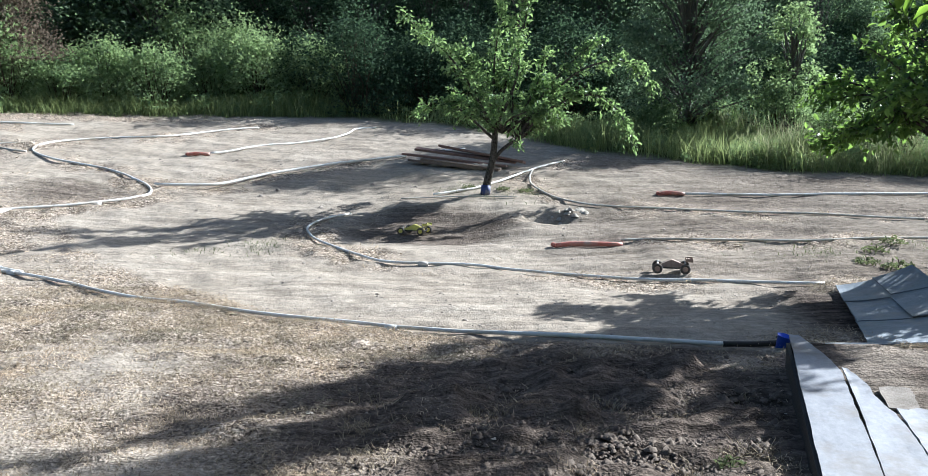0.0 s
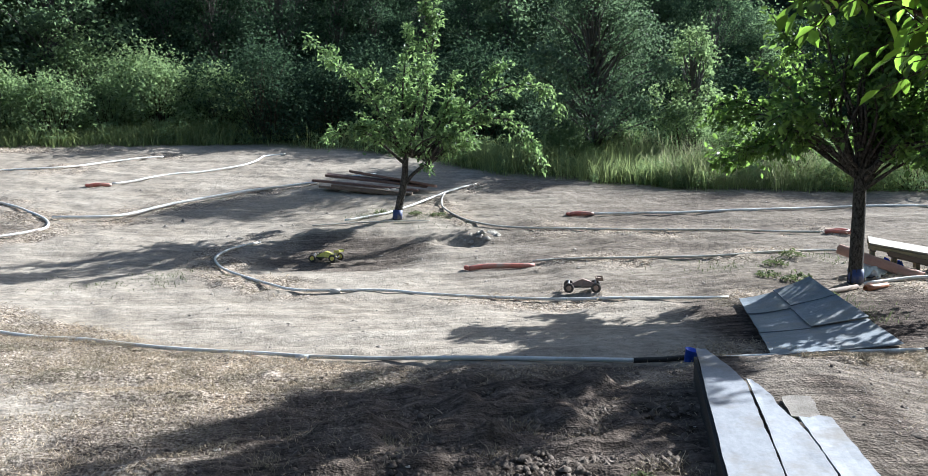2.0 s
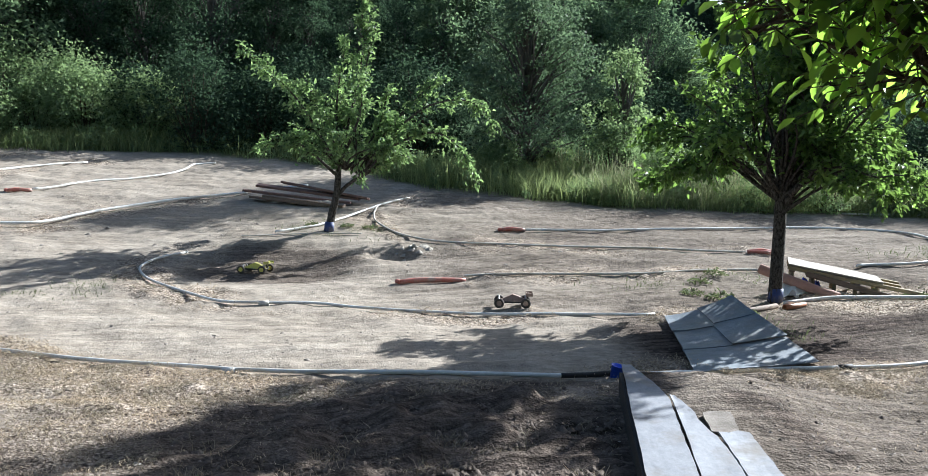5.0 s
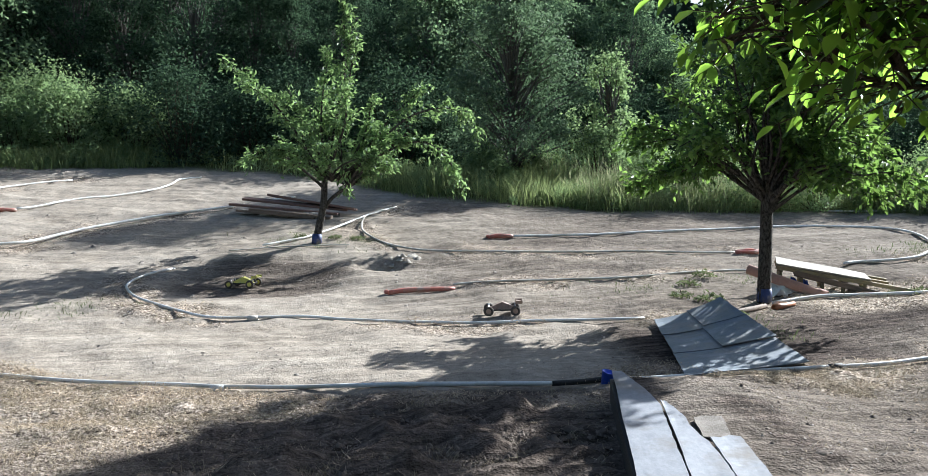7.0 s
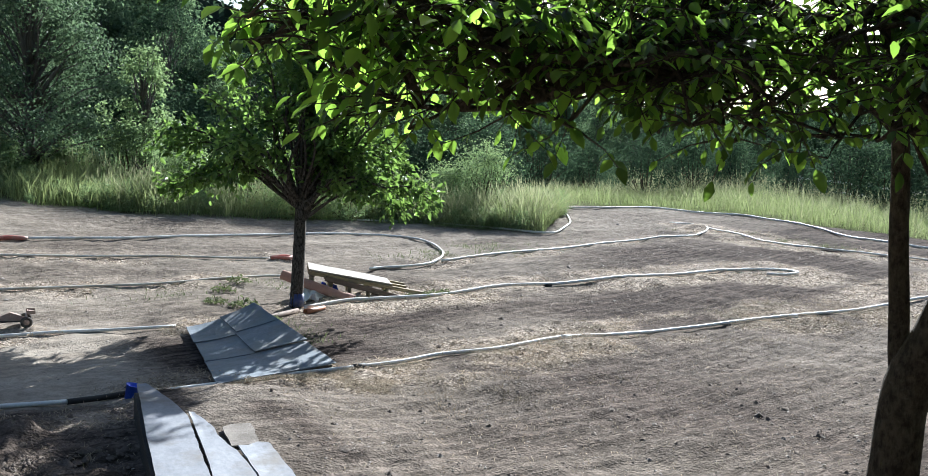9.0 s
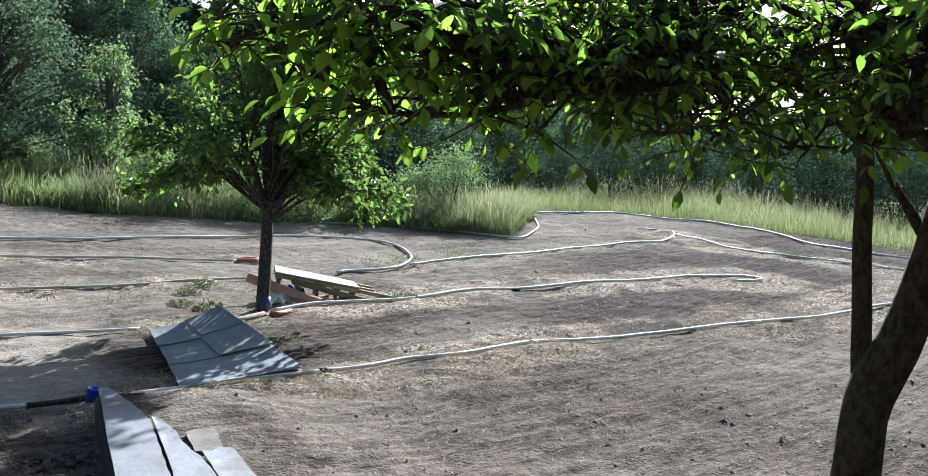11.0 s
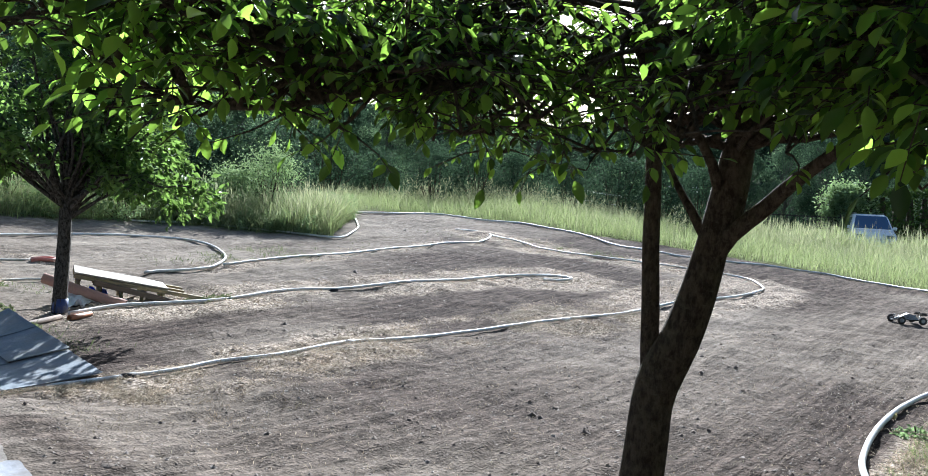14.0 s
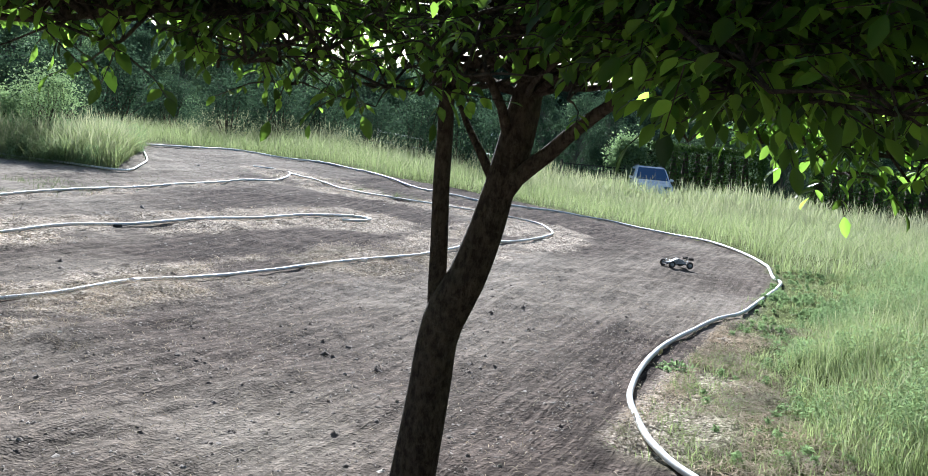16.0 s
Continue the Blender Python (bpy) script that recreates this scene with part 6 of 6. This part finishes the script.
# ---- stacked planks on the upper track ----
def plank_heap():
    gen = np.random.default_rng(44)
    heap = (((-1.35, 18.0, 0.2), (0.75, 17.5, 0.06), WOOD_RED), ((-1.1, 18.25, 0.24), (0.95, 17.75, 0.1), WOOD_RED), ((-0.95, 17.75, 0.12), (0.6, 17.25, 0.03), WOOD), ((-0.6, 18.3, 0.3), (1.1, 17.6, 0.14), WOOD_RED), ((-1.2, 17.8, 0.1), (0.3, 17.35, 0.0), WOOD))
    for (x0, y0, z0), (x1, y1, z1), mat in heap:
        a, b = Vector((x0, y0, gz(x0, y0) + z0)), Vector((x1, y1, gz(x1, y1) + z1))
        ob = part("plank", box_bm(0.2 + 0.03 * gen.random(), 0.045, (b - a).length, bevel=0.005), mat)
        ob.matrix_basis = Matrix.Translation(a) @ (b - a).to_track_quat("Z", "X").to_matrix().to_4x4() @ pose(0, 0, 0, 0, 0, 90 + 8 * gen.normal())
        tagged(ob, "long red-brown plank stacked on the track" if mat is WOOD_RED else "grey weathered plank at the heap's foot", "plank", "stacked planks")
    lumps("rubble", np.array([(-0.7, 17.7), (-0.4, 17.62), (-0.2, 17.55), (0.1, 17.5), (0.3, 17.45)]), 0.13, STONE, "stone blocks under the planks", "stone", gen, 0.8)


plank_heap()


# ---- model buggies ----
def buggy(x, y, yaw, shell, label):
    car = thing("model_buggy", pose(x, y, gz(x, y) + 0.012, 0, 0, yaw), label, "toy car", "model buggies")
    part("chassis", box_bm(0.36, 0.12, 0.018, pose(0, 0, 0.045), 0.004), BLACK, car)
    bm = bmesh.new()
    secs = [(-0.15, 0.045, 0.06, 0.085), (-0.08, 0.06, 0.06, 0.12), (0.0, 0.062, 0.06, 0.15), (0.06, 0.05, 0.06, 0.125), (0.13, 0.035, 0.06, 0.09), (0.2, 0.02, 0.06, 0.075)]
    rows = []
    for sx, w, z0, z1 in secs:
        rows.append([bm.verts.new((sx, -w, z0)), bm.verts.new((sx, -w * 0.72, z1)), bm.verts.new((sx, w * 0.72, z1)), bm.verts.new((sx, w, z0))])
    for p, q in zip(rows[:-1], rows[1:]):
        for k in range(4):
            bm.faces.new((p[k], p[(k + 1) % 4], q[(k + 1) % 4], q[k]))
    bm.faces.new(rows[0])
    bm.faces.new(rows[-1][::-1])
    bmesh.ops.recalc_face_normals(bm, faces=bm.faces[:])
    part("shell", bm, shell, car)
    dull = TYRE if shell is CAR_MIXED else shell
    wing = part("rear_wing", box_bm(0.075, 0.19, 0.006, pose(-0.2, 0, 0.148, 0, -14, 0), 0.002), dull, car)
    for s in (-1, 1):
        part("end_plate", box_bm(0.085, 0.004, 0.04, pose(-0.2, 0.095 * s, 0.13), 0.001), dull, wing)
        part("wing_stay", box_bm(0.008, 0.008, 0.09, pose(-0.18, 0.03 * s, 0.075)), BLACK, car)
        part("bumper", box_bm(0.03, 0.05, 0.012, pose(0.215, 0.025 * s, 0.04), 0.003), BLACK, car)
        for px in (-0.155, 0.165):
            part("suspension_arm", box_bm(0.03, 0.09, 0.01, pose(px, 0.085 * s, 0.05)), BLACK, car)
            part("shock", tubes_mesh("shock", [(np.array([(px, 0.05 * s, 0.12), (px, 0.1 * s, 0.055)]), 0.01)], 8), STEEL, car)
            wheel = part("wheel", cyl_bm(0.03, 0.036, pose(px, 0.155 * s + 0.018, 0.055, 90, 0, 0), 16), shell, car)
            bmt = bmesh.new()
            n, m = 20, 8
            tv = [[bmt.verts.new((px + (0.045 + 0.0155 * math.cos(b * 2 * math.pi / m)) * math.cos(a * 2 * math.pi / n), 0.155 * s + 0.02 * math.sin(b * 2 * math.pi / m), 0.055 + (0.045 + 0.0155 * math.cos(b * 2 * math.pi / m)) * math.sin(a * 2 * math.pi / n))) for b in range(m)] for a in range(n)]
            for a in range(n):
                for b in range(m):
                    bmt.faces.new((tv[a][b], tv[(a + 1) % n][b], tv[(a + 1) % n][(b + 1) % m], tv[a][(b + 1) % m]))
            bmesh.ops.recalc_face_normals(bmt, faces=bmt.faces[:])
            part("tyre", bmt, TYRE, wheel)


buggy(14.69, 2.43, 128, CAR_MIXED, "black and white model buggy on loose dirt")
buggy(2.36, 10.3, 168, CAR_BROWN, "dust-brown model buggy with dark wing")
buggy(-0.85, 13.25, 160, CAR_YELLOW, "dusty yellow model buggy in the banked corner")


# ---- beyond the meadow: parked van, hedge, wall, fence, pole, lamps ----
def van():
    x, y = 44.2, 9.2
    ob = thing("parked_van", pose(x, y, gz(x, y), 0, 0, 200), "silver-white people carrier parked before a hedge", "van")
    bm = bmesh.new()
    prof = [(2.1, 0.35), (2.15, 0.75), (1.95, 0.98), (1.15, 1.12), (0.45, 1.72), (0.1, 1.8), (-1.7, 1.8), (-2.05, 1.6), (-2.15, 0.9), (-2.1, 0.35)]
    half = [0.82, 0.88, 0.88, 0.88, 0.72, 0.68, 0.68, 0.72, 0.86, 0.84]
    l = [bm.verts.new((px, w, pz)) for (px, pz), w in zip(prof, half)]
    r = [bm.verts.new((px, -w, pz)) for (px, pz), w in zip(prof, half)]
    n = len(prof)
    for k in range(n):
        bm.faces.new((l[k], l[(k + 1) % n], r[(k + 1) % n], r[k]))
    bm.faces.new(l[::-1])
    bm.faces.new(r)
    bmesh.ops.recalc_face_normals(bm, faces=bm.faces[:])
    bmesh.ops.bevel(bm, geom=bm.edges[:], offset=0.06, segments=2, affect="EDGES")
    part("body", bm, VAN_PAINT, ob)
    part("windscreen", slab([(1.17, 0.78, 1.16), (1.17, -0.78, 1.16), (0.5, -0.64, 1.72), (0.5, 0.64, 1.72)], 0.03, 1), GLASS, ob)
    for s in (-1, 1):
        part("side_window", slab([(0.3, 0.87 * s, 1.1), (-1.7, 0.87 * s, 1.1), (-1.6, 0.76 * s, 1.62), (0.2, 0.76 * s, 1.62)], 0.02, 1), GLASS, ob)
        part("headlight", box_bm(0.12, 0.34, 0.16, pose(2.06, 0.62 * s, 0.72), 0.03), GLASS, ob)
        part("wing_mirror", box_bm(0.1, 0.18, 0.14, pose(0.75, 1.0 * s, 1.12), 0.03), VAN_PAINT, ob)
        part("roof_rail", box_bm(1.7, 0.04, 0.05, pose(-0.8, 0.6 * s, 1.82), 0.01), STEEL, ob)
        for px in (1.35, -1.35):
            wheel = part("wheel", cyl_bm(0.32, 0.2, pose(px, 0.8 * s + 0.1, 0.32, 90, 0, 0), 24, bevel=0.03), BLACK, ob)
            part("rim", cyl_bm(0.2, 0.21, pose(px, 0.8 * s + 0.105, 0.32, 90, 0, 0), 20), STEEL, wheel)


van()


def hedge(p0, p1, h, deep, label):
    gen = np.random.default_rng(47)
    a, b = np.array(p0), np.array(p1)
    ln = np.linalg.norm(b - a)
    d = (b - a) / ln
    s = np.array((-d[1], d[0]))
    at = Vector((*a, gz(*a)))
    ob = thing("hedge", Matrix.Translation(at), label, "hedge")
    n = 15000
    u, w, z = gen.uniform(0, ln, n), gen.uniform(-deep / 2, deep / 2, n), gen.uniform(0, h, n)
    side = gen.integers(0, 4, n)
    w = np.where(side == 0, -deep / 2, np.where(side == 1, deep / 2, w))
    z = np.where(side == 2, h, z)
    u = np.where(side == 3, np.where(gen.random(n) < 0.5, 0, ln), u)
    xy = d * u[:, None] + s * w[:, None] + gen.normal(size=(n, 2)) * 0.06
    gh = ground_z(xy[:, 0] + a[0], xy[:, 1] + a[1]) - at.z
    part("foliage", leaves_mesh("foliage", np.c_[xy, z + gh + gen.normal(size=n) * 0.06], 0.16, gen), LEAF_HEDGE, ob)
    runs = []
    for k in range(int(ln / 0.6)):
        q = d * (0.3 + 0.6 * k)
        runs.append((np.array([(q[0], q[1], gz(*(q + a)) - at.z - 0.1), (q[0] + 0.05, q[1], gz(*(q + a)) - at.z + h * 0.5), (q[0], q[1] + 0.05, gz(*(q + a)) - at.z + h * 0.9)]), np.array([0.16, 0.2, 0.1])))
    part("stem", tubes_mesh("stem", runs, 6), BARK, ob)


hedge((46.4, 11.2), (47.6, 4.2), 3.0, 1.8, "tall clipped dark green hedge behind the van")
hedge((42.5, 1.5), (43.0, -8.0), 2.4, 1.8, "clipped hedge bordering the meadow")


# Added bush: sunlight on the hedge's end face, put into paler leaves.
hedge_lit_end = shrub("shrub", 3.0, 1.3, np.random.default_rng(59), LEAF_BUSH, "added light green leaves standing for the hedge's sunlit end", 40, 150, 0.16)
hedge_lit_end.matrix_basis = pose(45.6, 10.6, gz(45.6, 10.6))


def garden_wall():
    a, b = Vector((44.6, 6.8)), Vector((42.4, 1.6))
    ln = (b - a).length
    yaw = math.degrees(math.atan2(b.y - a.y, b.x - a.x))
    mid = (a + b) / 2
    ob = thing("garden_wall", pose(mid.x, mid.y, gz(mid.x, mid.y), 0, 0, yaw), "low grey garden wall at the meadow's end", "wall")
    part("wall_body", box_bm(ln, 0.25, 1.0, pose(0, 0, -0.25), 0.01), RENDER_WALL, ob)
    part("coping", box_bm(ln + 0.06, 0.32, 0.07, pose(0, 0, 0.75), 0.01), RENDER_WALL, ob)


garden_wall()


def field_fence():
    pts = [(33.2, 18.6), (34.3, 16.8), (35.4, 15.0), (36.6, 13.0)]
    at = Vector((*pts[0], gz(*pts[0])))
    ob = thing("field_fence", Matrix.Translation(at), "pale rail fence beyond the meadow", "fence")
    for p in pts:
        part("post", box_bm(0.1, 0.1, 1.15, pose(p[0] - at.x, p[1] - at.y, gz(*p) - at.z - 0.1), 0.008), PIPE_OLD, ob)
    for p, q in zip(pts[:-1], pts[1:]):
        for h in (0.55, 0.95):
            a, b = Vector((p[0], p[1], gz(*p) + h)) - at, Vector((q[0], q[1], gz(*q) + h)) - at
            part("rail", tubes_mesh("rail", [(np.array([a, b]), 0.04)], 8), PIPE, ob)


field_fence()


def gate():
    x, y = 44.4, 12.2
    ob = thing("iron_gate", pose(x, y, gz(x, y), 0, 0, -72), "black iron gate beside the parked van", "gate")
    for s in (-1, 1):
        part("post", box_bm(0.14, 0.14, 1.7, pose(1.6 * s, 0, -0.1), 0.01), BLACK, ob)
    for h in (0.2, 0.85, 1.4):
        part("rail", box_bm(3.1, 0.05, 0.06, pose(0, 0, h), 0.006), BLACK, ob)
    for k in range(17):
        part("bar", box_bm(0.03, 0.03, 1.3, pose(-1.5 + k * 0.1875, 0, 0.15)), BLACK, ob)


gate()


def pole():
    x, y = -11.9, 21.9
    ob = thing("wooden_pole", pose(x, y, gz(x, y)), "tall pale wooden pole among the shrubs", "pole")
    part("shaft", cyl_bm(0.06, 6.5, pose(0, 0, -0.3), 14, 0.045), WOOD_PALE, ob)


pole()


def garden_lamp(x, y):
    ob = thing("garden_lamp", pose(x, y, gz(x, y)), "white globe garden lamp on a thin post", "lamp", "garden lamps")
    top = 2.67 - gz(x, y)
    part("post", cyl_bm(0.04, top, sides=12), BLACK, ob)
    bm = bmesh.new()
    bmesh.ops.create_uvsphere(bm, u_segments=16, v_segments=10, radius=0.17, matrix=pose(0, 0, top + 0.14))
    for f in bm.faces:
        f.smooth = True
    part("globe", bm, CAR_WHITE, ob)


garden_lamp(36.8, 15.8)
garden_lamp(37.2, 14.9)
